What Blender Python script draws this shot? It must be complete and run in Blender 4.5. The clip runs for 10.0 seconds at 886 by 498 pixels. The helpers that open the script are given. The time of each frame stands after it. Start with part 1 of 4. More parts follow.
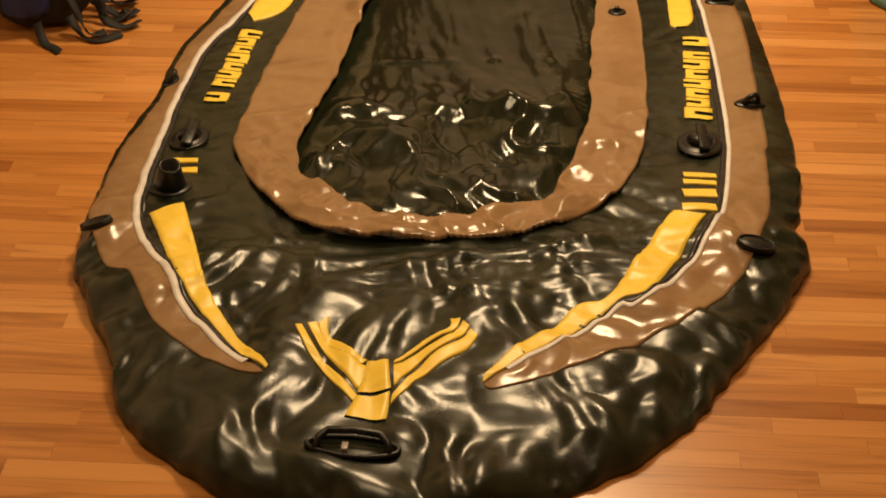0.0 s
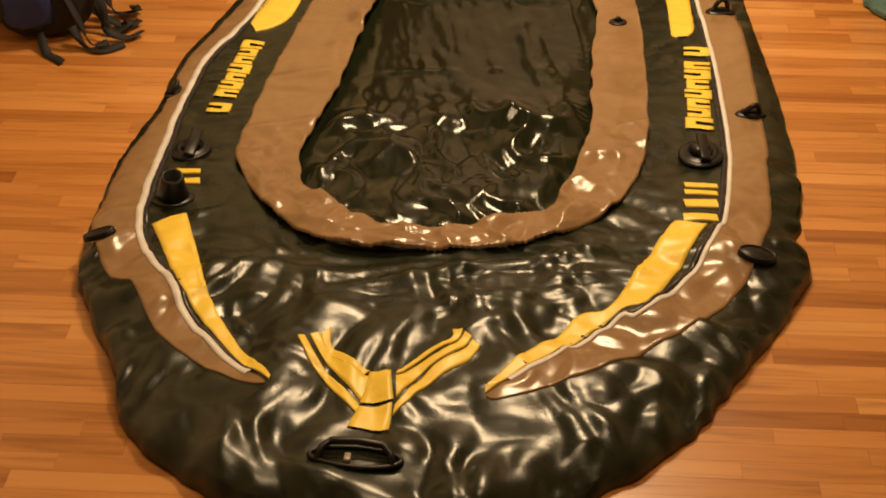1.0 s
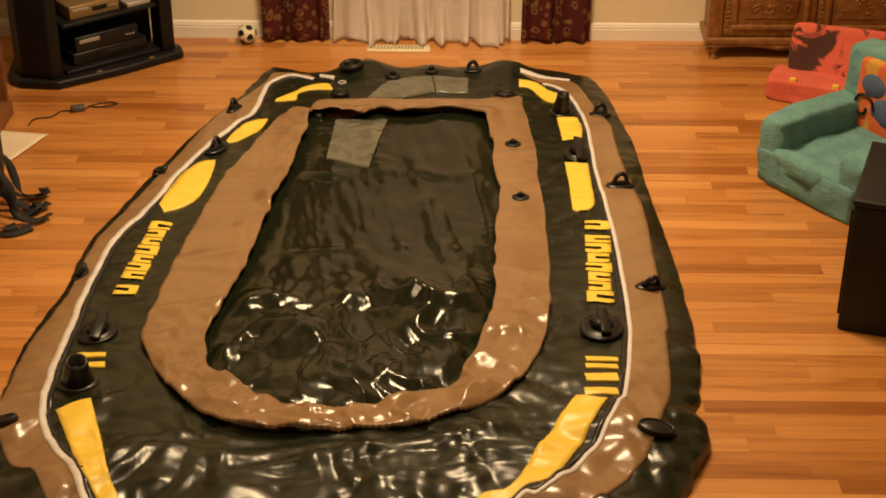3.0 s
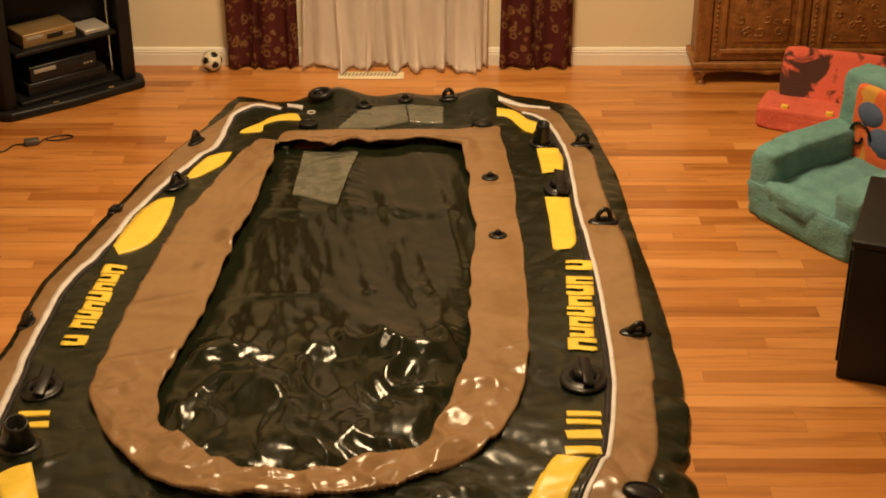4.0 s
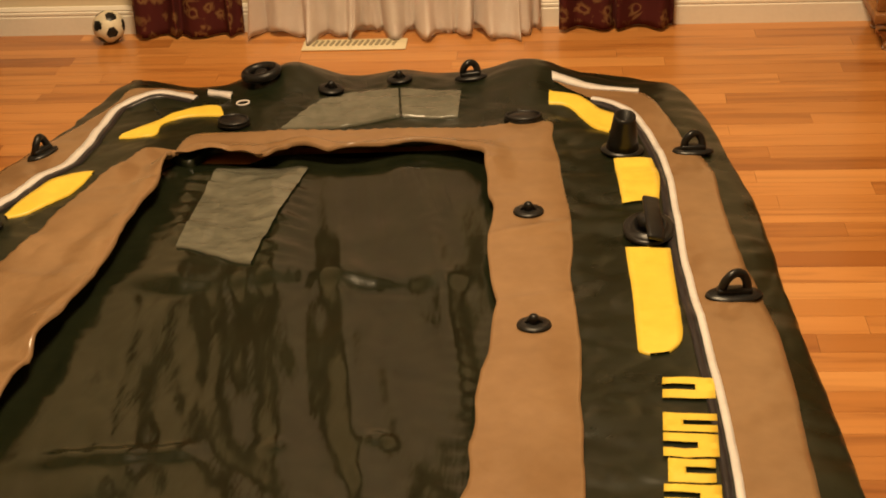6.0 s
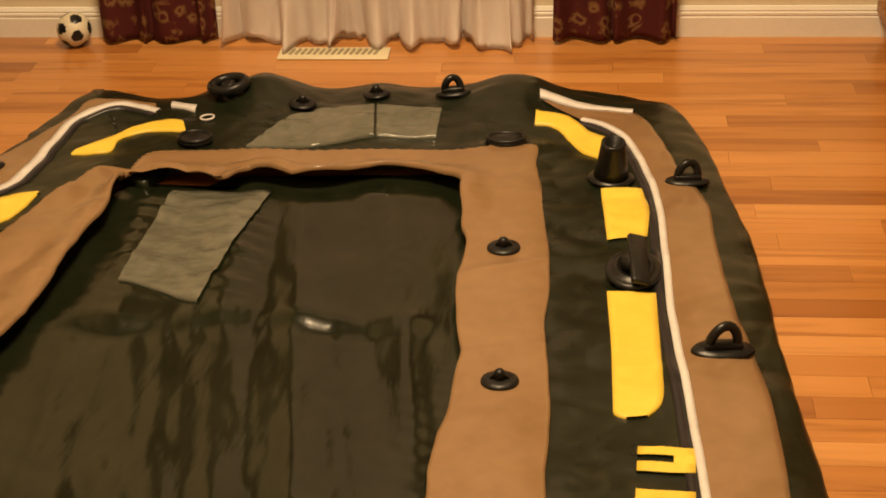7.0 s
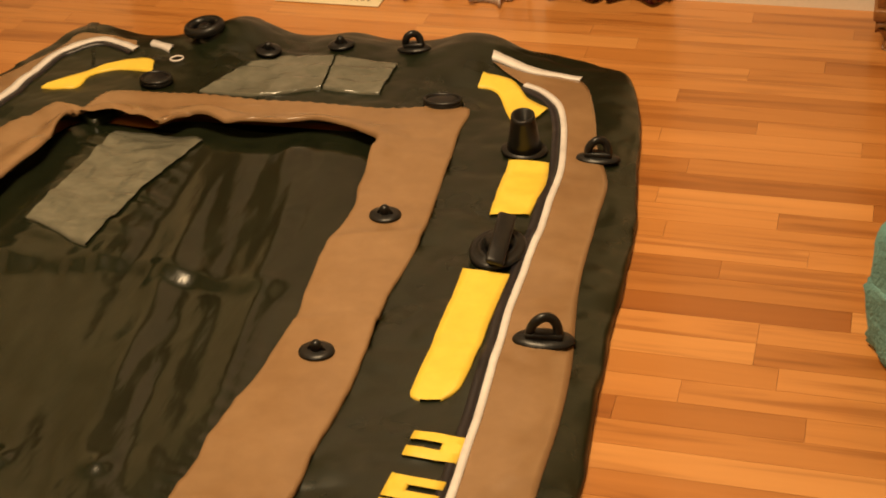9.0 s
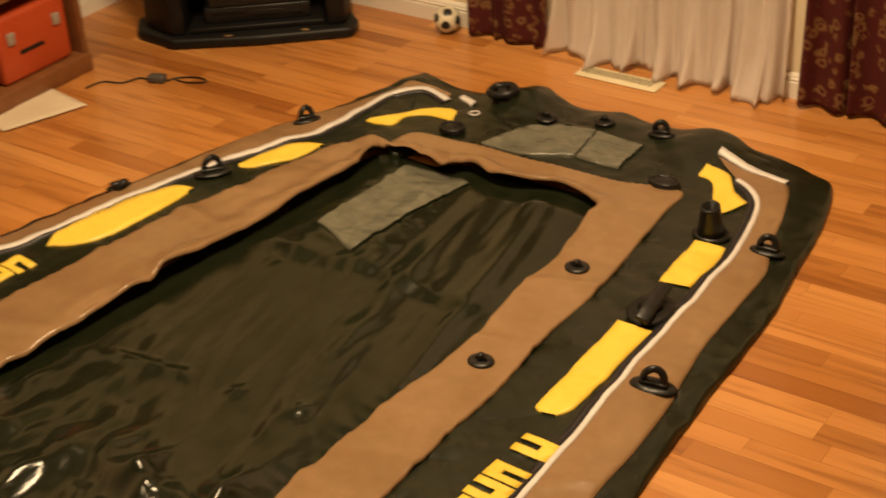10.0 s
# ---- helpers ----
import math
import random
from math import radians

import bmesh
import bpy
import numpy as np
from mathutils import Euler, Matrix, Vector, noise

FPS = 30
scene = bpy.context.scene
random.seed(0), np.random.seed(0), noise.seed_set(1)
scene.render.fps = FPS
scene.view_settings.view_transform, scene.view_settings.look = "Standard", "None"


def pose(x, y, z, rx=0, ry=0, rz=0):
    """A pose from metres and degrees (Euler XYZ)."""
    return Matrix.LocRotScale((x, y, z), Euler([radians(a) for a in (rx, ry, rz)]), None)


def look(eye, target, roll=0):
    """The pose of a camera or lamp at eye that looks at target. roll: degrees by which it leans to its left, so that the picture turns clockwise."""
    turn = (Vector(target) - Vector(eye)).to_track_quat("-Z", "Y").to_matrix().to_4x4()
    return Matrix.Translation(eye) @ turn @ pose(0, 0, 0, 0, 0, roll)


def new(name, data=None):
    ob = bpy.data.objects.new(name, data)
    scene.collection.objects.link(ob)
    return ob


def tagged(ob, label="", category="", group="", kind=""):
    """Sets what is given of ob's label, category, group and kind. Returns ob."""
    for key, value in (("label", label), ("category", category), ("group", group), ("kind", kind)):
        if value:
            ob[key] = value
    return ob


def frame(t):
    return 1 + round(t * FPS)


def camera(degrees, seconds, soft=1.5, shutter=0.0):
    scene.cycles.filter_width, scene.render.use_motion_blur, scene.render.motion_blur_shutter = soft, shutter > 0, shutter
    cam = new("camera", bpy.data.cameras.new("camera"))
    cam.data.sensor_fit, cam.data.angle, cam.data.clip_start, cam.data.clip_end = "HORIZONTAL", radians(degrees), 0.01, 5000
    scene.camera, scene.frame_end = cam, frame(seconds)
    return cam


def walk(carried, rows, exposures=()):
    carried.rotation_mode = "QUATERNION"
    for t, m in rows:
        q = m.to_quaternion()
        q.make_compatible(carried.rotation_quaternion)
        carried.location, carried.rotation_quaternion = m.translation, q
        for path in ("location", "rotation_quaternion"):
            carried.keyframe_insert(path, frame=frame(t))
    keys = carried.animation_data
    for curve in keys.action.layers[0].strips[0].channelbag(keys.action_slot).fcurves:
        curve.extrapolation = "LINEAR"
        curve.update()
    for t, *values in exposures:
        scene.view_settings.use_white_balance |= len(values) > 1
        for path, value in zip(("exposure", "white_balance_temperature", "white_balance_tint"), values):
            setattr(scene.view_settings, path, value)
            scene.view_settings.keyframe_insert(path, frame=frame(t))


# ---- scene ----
cam = camera(31.5, 10.0, soft=1.8, shutter=0.3)
PATH = [
    (0, (0.5615, -2.2447, 2.2996), (0.4597, -0.6087, 1.1537), -0.20),
    (0.5, (0.5560, -2.2556, 2.2932), (0.4553, -0.6187, 1.1485), -0.23),
    (1, (0.5584, -2.2480, 2.3138), (0.4555, -0.6072, 1.1748), -0.26),
    (1.5, (0.5657, -2.2373, 2.3543), (0.4761, -0.5706, 1.2525), -0.15),
    (2, (0.5888, -2.2563, 2.3943), (0.5256, -0.5542, 1.3462), -0.18),
    (2.5, (0.6182, -2.2704, 2.3934), (0.5840, -0.5377, 1.3951), 0.18),
    (4, (0.6790, -1.9557, 2.3195), (0.6743, -0.1978, 1.3657), -0.05),
    (4.5, (0.7623, -1.2820, 1.9887), (0.7312, 0.4795, 1.0421), -0.55),
    (5, (0.7978, -0.7066, 1.7157), (0.7385, 1.0572, 0.7748), -1.14),
    (5.5, (0.8290, -0.1990, 1.4645), (0.7134, 1.5611, 0.5218), -2.64),
    (7, (0.9560, 0.3873, 1.3386), (0.7802, 2.1312, 0.3752), -2.14),
    (7.5, (0.9826, 0.5034, 1.3380), (0.8472, 2.2399, 0.3550), -2.32),
    (8, (1.1142, 0.6101, 1.3117), (0.8637, 2.3194, 0.3040), -3.65),
    (8.5, (1.3590, 0.7005, 1.3245), (0.9345, 2.3600, 0.2921), -2.08),
    (9, (1.6156, 0.5077, 1.4614), (1.1170, 2.1229, 0.3926), -3.57),
    (9.5, (1.9184, 0.3766, 1.6622), (1.1763, 1.9007, 0.6009), -3.05),
    (10, (2.3396, 0.1842, 1.8668), (1.3211, 1.5698, 0.8457), -3.51),
]
walk(cam, [(t, look(eye, target, roll)) for t, eye, target, roll in PATH])

# ---- light: one closed room, lit by two warm ceiling lamps, assumed and unseen ----
world = bpy.data.worlds.new("room_air")
scene.world = world
world.use_nodes = True
world.node_tree.nodes["Background"].inputs[0].default_value = (1.0, 0.75, 0.5, 1)
world.node_tree.nodes["Background"].inputs[1].default_value = 0.05
WARM = (1.0, 0.705, 0.39)


def lamp(name, x, y, z, watts, size):
    data = bpy.data.lights.new(name, "AREA")
    data.shape, data.size, data.energy, data.color = "DISK", size, watts, WARM
    ob = new(name, data)
    ob.matrix_world = pose(x, y, z)
    return ob


lamp("lamp_glow", 0.44, 0.49, 2.62, 22, 0.72)
lamp("lamp_glow", 0.62, 2.48, 2.62, 94, 0.72)
scene.view_settings.exposure = 0.0


# ---- materials ----
def material(name, rough=0.5, metal=0.0, coat=0.0, spec=0.5):
    m = bpy.data.materials.new(name)
    m.use_nodes = True
    b = m.node_tree.nodes["Principled BSDF"]
    b.inputs["Roughness"].default_value = rough
    b.inputs["Metallic"].default_value = metal
    b.inputs["Coat Weight"].default_value = coat
    b.inputs["Coat Roughness"].default_value = 0.12
    b.inputs["Specular IOR Level"].default_value = spec
    return m, m.node_tree, b


def node(tree, kind, **inputs):
    n = tree.nodes.new(kind)
    for key, value in inputs.items():
        n.inputs[key.replace("_", " ")].default_value = value
    return n


def ramp(tree, source, stops):
    r = tree.nodes.new("ShaderNodeValToRGB")
    while len(r.color_ramp.elements) < len(stops):
        r.color_ramp.elements.new(0.5)
    for e, (p, c) in zip(r.color_ramp.elements, stops):
        e.position, e.color = p, (*c, 1)
    tree.links.new(source, r.inputs[0])
    return r.outputs[0]


def mottled(name, dark, light, scale=6.0, fine=60.0, bump=0.1, rough=0.5, metal=0.0, coat=0.0, stretch=(1, 1, 1), spec=0.5,
            depth=0.01, wear=0.15):
    """A surface with colour and relief that vary at two scales, in metres."""
    m, t, b = material(name, rough, metal, coat, spec)
    co = node(t, "ShaderNodeTexCoord")
    mp = node(t, "ShaderNodeMapping", Scale=stretch)
    t.links.new(co.outputs["Object"], mp.inputs[0])
    big = node(t, "ShaderNodeTexNoise", Scale=scale, Detail=5.0)
    small = node(t, "ShaderNodeTexNoise", Scale=fine, Detail=4.0)
    for n in (big, small):
        t.links.new(mp.outputs[0], n.inputs[0])
    mixed = node(t, "ShaderNodeMath")
    mixed.operation = "MULTIPLY_ADD"
    mixed.inputs[1].default_value = 0.35
    t.links.new(small.outputs[0], mixed.inputs[0])
    half = node(t, "ShaderNodeMath")
    half.operation = "MULTIPLY"
    half.inputs[1].default_value = 0.65
    t.links.new(big.outputs[0], half.inputs[0])
    t.links.new(half.outputs[0], mixed.inputs[2])
    t.links.new(ramp(t, mixed.outputs[0], [(0.3, dark), (0.7, light)]), b.inputs["Base Color"])
    rr = node(t, "ShaderNodeMath")
    rr.operation = "MULTIPLY_ADD"
    rr.inputs[1].default_value, rr.inputs[2].default_value = wear, rough - wear / 2
    t.links.new(big.outputs[0], rr.inputs[0])
    t.links.new(rr.outputs[0], b.inputs["Roughness"])
    bp = node(t, "ShaderNodeBump", Strength=bump, Distance=depth)
    t.links.new(mixed.outputs[0], bp.inputs["Height"])
    t.links.new(bp.outputs[0], b.inputs["Normal"])
    return m


def creased(m, scale, strength, depth, stretch=(1, 1, 1)):
    """Adds the sharp small creases of slack vinyl to a mottled material."""
    t = m.node_tree
    b = t.nodes["Principled BSDF"]
    before = b.inputs["Normal"].links[0].from_socket
    co = node(t, "ShaderNodeTexCoord")
    mp = node(t, "ShaderNodeMapping", Scale=stretch)
    t.links.new(co.outputs["Object"], mp.inputs[0])
    n = node(t, "ShaderNodeTexNoise", Scale=scale, Detail=2.5, Distortion=0.5)
    n.noise_type = "RIDGED_MULTIFRACTAL"
    t.links.new(mp.outputs[0], n.inputs[0])
    bp = node(t, "ShaderNodeBump", Strength=strength, Distance=depth)
    t.links.new(n.outputs[0], bp.inputs["Height"])
    t.links.new(before, bp.inputs["Normal"])
    t.links.new(bp.outputs[0], b.inputs["Normal"])
    return m


GREEN = creased(mottled("dark_olive_vinyl", (0.0058, 0.0084, 0.0034), (0.0122, 0.0160, 0.0070), 7, 38, 0.16, 0.29, depth=0.012, spec=0.50), 3.2, 0.70, 0.014)
GREEN = creased(GREEN, 9.0, 0.35, 0.007, (1, 1.4, 1))
FLOOR_GREEN = creased(mottled("olive_floor_vinyl", (0.0062, 0.0086, 0.0040), (0.0135, 0.0165, 0.0080), 7, 30, 0.15, 0.18, stretch=(2.2, 0.6, 1), depth=0.012, spec=0.42),
                      4.0, 0.55, 0.012, (1.9, 0.8, 1))
FLOOR_GREEN = creased(FLOOR_GREEN, 10.0, 0.30, 0.006, (1.5, 0.8, 1))
TAN = creased(mottled("tan_vinyl", (0.215, 0.125, 0.060), (0.285, 0.172, 0.086), 6, 34, 0.15, 0.23, depth=0.01), 3.6, 0.34, 0.011)
TAN = creased(TAN, 8.0, 0.20, 0.006, (0.8, 1.6, 1))
YELLOW = mottled("yellow_print", (0.74, 0.51, 0.050), (0.88, 0.65, 0.085), 9, 50, 0.12, 0.40, depth=0.01)
WHITE_PRINT = mottled("white_print", (0.56, 0.53, 0.52), (0.76, 0.73, 0.72), 14, 60, 0.12, 0.42, depth=0.008)
NAVY = mottled("dark_outline_print", (0.010, 0.009, 0.012), (0.02, 0.017, 0.02), 9, 50, 0.1, 0.35)
BLACK = mottled("black_plastic", (0.006, 0.006, 0.006), (0.014, 0.0135, 0.013), 20, 90, 0.15, 0.34, spec=0.35)
BLACK_MATT = mottled("black_lacquered_board", (0.0045, 0.0045, 0.005), (0.010, 0.0095, 0.0095), 9, 120, 0.12, 0.48, spec=0.28)
CLEAR = mottled("clear_vinyl_window", (0.080, 0.082, 0.062), (0.165, 0.162, 0.128), 14, 55, 0.6, 0.14, stretch=(0.8, 1.3, 1), depth=0.010)
CLEAR = creased(CLEAR, 9.0, 1.0, 0.016, (0.8, 1.3, 1))
GREY = mottled("grey_plastic", (0.25, 0.22, 0.19), (0.36, 0.32, 0.28), 20, 90, 0.1, 0.4)
WALL = mottled("cream_wall_paint", (0.66, 0.57, 0.41), (0.72, 0.63, 0.46), 1.5, 160, 0.05, 0.75, depth=0.003)
TRIM = mottled("white_trim_paint", (0.74, 0.70, 0.62), (0.82, 0.78, 0.70), 5, 120, 0.04, 0.42, depth=0.003)
SHEER = mottled("sheer_white_voile", (0.86, 0.76, 0.70), (0.92, 0.84, 0.78), 12, 260, 0.15, 0.85, depth=0.002)
TEAL = mottled("teal_plush", (0.085, 0.205, 0.205), (0.155, 0.33, 0.33), 22, 170, 0.9, 0.95, depth=0.012)
CARVED = mottled("carved_walnut", (0.13, 0.050, 0.013), (0.34, 0.15, 0.042), 22, 75, 0.6, 0.42, depth=0.012)
SHELF_WOOD = mottled("brown_shelf_wood", (0.15, 0.055, 0.018), (0.24, 0.095, 0.032), 5, 60, 0.15, 0.45, stretch=(1, 6, 6))
RED_CASE = mottled("orange_red_plastic", (0.36, 0.045, 0.012), (0.48, 0.075, 0.02), 6, 60, 0.08, 0.42)
PACK = mottled("black_nylon", (0.003, 0.003, 0.004), (0.011, 0.0105, 0.012), 16, 140, 0.5, 0.75)
BLUE = mottled("blue_nylon", (0.008, 0.018, 0.09), (0.018, 0.035, 0.16), 16, 140, 0.4, 0.7)
PAPER = mottled("cream_paper", (0.62, 0.52, 0.38), (0.72, 0.62, 0.47), 6, 90, 0.15, 0.8)
VENT = mottled("cream_enamel", (0.66, 0.58, 0.38), (0.76, 0.68, 0.48), 9, 80, 0.05, 0.4)
GOLD = mottled("champagne_metal", (0.22, 0.14, 0.06), (0.30, 0.20, 0.09), 9, 120, 0.05, 0.42, metal=0.3)
SILVER = mottled("silver_plastic", (0.45, 0.42, 0.38), (0.58, 0.54, 0.50), 9, 120, 0.05, 0.35, metal=0.4)
BALL_WHITE = mottled("scuffed_white_leather", (0.55, 0.50, 0.38), (0.72, 0.67, 0.52), 18, 200, 0.1, 0.5)
CEIL = mottled("white_ceiling_paint", (0.54, 0.52, 0.47), (0.60, 0.58, 0.53), 3, 90, 0.1, 0.9)


def floral():
    m, t, b = material("floral_red_curtain", 0.85)
    co = node(t, "ShaderNodeTexCoord")
    v = node(t, "ShaderNodeTexVoronoi", Scale=26.0)
    n = node(t, "ShaderNodeTexNoise", Scale=30.0, Detail=5.0, Distortion=1.6)
    t.links.new(co.outputs["Object"], v.inputs[0])
    t.links.new(co.outputs["Object"], n.inputs[0])
    add = node(t, "ShaderNodeMath")
    add.operation = "MULTIPLY_ADD"
    add.inputs[1].default_value = 0.9
    t.links.new(n.outputs[0], add.inputs[0])
    t.links.new(v.outputs["Distance"], add.inputs[2])
    col = ramp(t, add.outputs[0], [(0.48, (0.10, 0.012, 0.018)), (0.62, (0.17, 0.030, 0.024)), (0.68, (0.38, 0.22, 0.085)),
                                   (0.80, (0.30, 0.14, 0.055)), (0.92, (0.13, 0.020, 0.018))])
    t.links.new(col, b.inputs["Base Color"])
    return m


def blotched(name, ground, blot, scale, cut):
    m, t, b = material(name, 0.9)
    co = node(t, "ShaderNodeTexCoord")
    n = node(t, "ShaderNodeTexNoise", Scale=scale, Detail=3.0, Distortion=0.8)
    f = node(t, "ShaderNodeTexNoise", Scale=180.0, Detail=3.0)
    for q in (n, f):
        t.links.new(co.outputs["Object"], q.inputs[0])
    t.links.new(ramp(t, n.outputs[0], [(cut - 0.03, ground), (cut + 0.03, blot)]), b.inputs["Base Color"])
    bp = node(t, "ShaderNodeBump", Strength=0.5, Distance=0.006)
    t.links.new(f.outputs[0], bp.inputs["Height"])
    t.links.new(bp.outputs[0], b.inputs["Normal"])
    return m


def oak():
    """Oak strips: tone by board, long grain, satin varnish."""
    m, t, b = material("varnished_oak_strip", 0.3, coat=0.35)
    co = node(t, "ShaderNodeTexCoord")
    info = node(t, "ShaderNodeObjectInfo")
    geo = node(t, "ShaderNodeNewGeometry")
    rnd = node(t, "ShaderNodeMath")
    t.links.new(info.outputs["Random"], rnd.inputs[0])
    t.links.new(geo.outputs["Random Per Island"], rnd.inputs[1])
    fr = node(t, "ShaderNodeMath")
    fr.operation = "FRACT"
    t.links.new(rnd.outputs[0], fr.inputs[0])
    shift = node(t, "ShaderNodeVectorMath")
    shift.operation = "SCALE"
    shift.inputs[0].default_value = (17.0, 9.0, 5.0)
    t.links.new(fr.outputs[0], shift.inputs["Scale"])
    moved = node(t, "ShaderNodeVectorMath")
    t.links.new(geo.outputs["Position"], moved.inputs[0])
    t.links.new(shift.outputs[0], moved.inputs[1])
    mp = node(t, "ShaderNodeMapping", Scale=(2.2, 34.0, 1.0))
    t.links.new(moved.outputs[0], mp.inputs[0])
    grain = node(t, "ShaderNodeTexNoise", Scale=1.0, Detail=6.0, Distortion=0.9)
    t.links.new(mp.outputs[0], grain.inputs[0])
    pores = node(t, "ShaderNodeTexNoise", Scale=5.0, Detail=3.0)
    t.links.new(mp.outputs[0], pores.inputs[0])
    tone = ramp(t, fr.outputs[0], [(0.0, (0.31, 0.108, 0.022)), (0.12, (0.40, 0.158, 0.037)), (0.5, (0.50, 0.212, 0.055)),
                                   (0.85, (0.55, 0.242, 0.068)), (1.0, (0.60, 0.285, 0.088))])
    veins = ramp(t, grain.outputs[0], [(0.30, (0.66, 0.58, 0.50)), (0.48, (0.95, 0.93, 0.9)), (0.75, (1.06, 1.06, 1.06))])
    mix = node(t, "ShaderNodeMix")
    mix.data_type, mix.blend_type = "RGBA", "MULTIPLY"
    mix.inputs[0].default_value = 1.0
    t.links.new(tone, mix.inputs[6])
    t.links.new(veins, mix.inputs[7])
    t.links.new(mix.outputs[2], b.inputs["Base Color"])
    rough = node(t, "ShaderNodeMath")
    rough.operation = "MULTIPLY_ADD"
    rough.inputs[1].default_value, rough.inputs[2].default_value = 0.16, 0.24
    t.links.new(pores.outputs[0], rough.inputs[0])
    t.links.new(rough.outputs[0], b.inputs["Roughness"])
    bp = node(t, "ShaderNodeBump", Strength=0.12, Distance=0.002)
    t.links.new(grain.outputs[0], bp.inputs["Height"])
    t.links.new(bp.outputs[0], b.inputs["Normal"])
    return m


OAK = oak()
FLORAL = floral()
RED_PLUSH = blotched("coral_red_plush", (0.62, 0.115, 0.070), (0.060, 0.020, 0.014), 9.0, 0.50)
CORAL = mottled("coral_plush", (0.52, 0.095, 0.060), (0.70, 0.150, 0.095), 18, 150, 0.8, 0.95)
PRINT = blotched("orange_printed_plush", (0.62, 0.12, 0.035), (0.55, 0.28, 0.05), 14.0, 0.55)
SLATE = mottled("slate_blue_plush", (0.05, 0.08, 0.16), (0.085, 0.12, 0.22), 18, 150, 0.6, 0.95)


# ---- building helpers ----
def link(name, bm, mat, parent=None, label="", smooth=True):
    me = bpy.data.meshes.new(name)
    bm.to_mesh(me)
    bm.free()
    for mt in mat if isinstance(mat, (list, tuple)) else [mat]:
        me.materials.append(mt)
    if smooth:
        me.polygons.foreach_set("use_smooth", [True] * len(me.polygons))
    ob = new(name, me)
    if parent is not None:
        ob.parent = parent
    return tagged(ob, label)


part = link


def thing(name, label, category, m=None, group=""):
    ob = new(name)
    ob.empty_display_size = 0.05
    if m is not None:
        ob.matrix_world = m
    return tagged(ob, label, category, group)


def bevelled(bm, width=0.004, segments=2):
    bmesh.ops.bevel(bm, geom=list(bm.edges), offset=width, segments=segments, affect="EDGES", profile=0.5, clamp_overlap=True)
    return bm


def box(x0, y0, z0, x1, y1, z1, bevel=0.004, segments=2):
    bm = bmesh.new()
    bmesh.ops.create_cube(bm, size=1, matrix=Matrix.LocRotScale(((x0 + x1) / 2, (y0 + y1) / 2, (z0 + z1) / 2), None, (x1 - x0, y1 - y0, z1 - z0)))
    return bevelled(bm, bevel, segments) if bevel else bm


def prism(points, z0, z1, bevel=0.006, segments=2):
    """An upright block on a plan outline, counter-clockwise."""
    bm = bmesh.new()
    face = bm.faces.new([bm.verts.new((x, y, z0)) for x, y in points])
    top = bmesh.ops.extrude_face_region(bm, geom=[face])
    for v in top["geom"]:
        if isinstance(v, bmesh.types.BMVert):
            v.co.z = z1
    bmesh.ops.recalc_face_normals(bm, faces=bm.faces)
    return bevelled(bm, bevel, segments) if bevel else bm


def tube(points, radius, sides=8, closed=False):
    """A round bar along a path."""
    bm, rings, n = bmesh.new(), [], len(points)
    pts = [Vector(p) for p in points]
    for i, p in enumerate(pts):
        a, b = (pts[i - 1], pts[(i + 1) % n]) if closed else (pts[max(i - 1, 0)], pts[min(i + 1, n - 1)])
        d = (b - a).normalized()
        side = d.cross(Vector((0.13, 0.21, 0.97))).normalized()
        up = side.cross(d)
        r = radius[i] if isinstance(radius, (list, tuple)) else radius
        rings.append([bm.verts.new(p + r * (math.cos(k * math.tau / sides) * side + math.sin(k * math.tau / sides) * up)) for k in range(sides)])
    for i in range(n if closed else n - 1):
        a, b = rings[i], rings[(i + 1) % n]
        for k in range(sides):
            bm.faces.new((a[k], a[(k + 1) % sides], b[(k + 1) % sides], b[k]))
    if not closed:
        bm.faces.new(rings[0][::-1]), bm.faces.new(rings[-1])
    bmesh.ops.recalc_face_normals(bm, faces=bm.faces)
    return bm


def turned(profile, sides=24, sx=1.0, sy=1.0):
    """A lathed form from (radius, height) pairs."""
    bm, rings = bmesh.new(), []
    for r, z in profile:
        rings.append([bm.verts.new((sx * r * math.cos(k * math.tau / sides), sy * r * math.sin(k * math.tau / sides), z)) for k in range(sides)])
    for a, b in zip(rings, rings[1:]):
        for k in range(sides):
            bm.faces.new((a[k], a[(k + 1) % sides], b[(k + 1) % sides], b[k]))
    bm.faces.new(rings[0][::-1]), bm.faces.new(rings[-1])
    bmesh.ops.recalc_face_normals(bm, faces=bm.faces)
    return bm


def moved(bm, m):
    bmesh.ops.transform(bm, matrix=m, verts=bm.verts)
    return bm


def curve(points, count, closed=False):
    """A smooth line through control points, evenly stepped from point to point."""
    p = np.array(points, float)
    n = len(p)
    s = np.linspace(0, n if closed else n - 1, count, endpoint=not closed)
    i = np.minimum(s.astype(int), n - 1 if closed else n - 2)
    f = (s - i)[:, None]
    at = (lambda k: p[k % n]) if closed else (lambda k: p[np.clip(k, 0, n - 1)])
    a, b, c, d = at(i - 1), at(i), at(i + 1), at(i + 2)
    return b + 0.5 * f * (c - a + f * (2 * a - 5 * b + 4 * c - d + f * (3 * (b - c) + d - a)))


def even(line, count, closed=False):
    """The same line with steps of equal length."""
    q = np.vstack([line, line[:1]]) if closed else line
    length = np.r_[0, np.cumsum(np.hypot(*np.diff(q, axis=0).T))]
    s = np.linspace(0, length[-1], count, endpoint=not closed)
    return np.stack([np.interp(s, length, q[:, 0]), np.interp(s, length, q[:, 1])], 1)


# ---- room shell ----
def structure(name, bm, mat, label, smooth=False):
    return tagged(link(name, bm, mat, smooth=smooth), label, kind="structure")


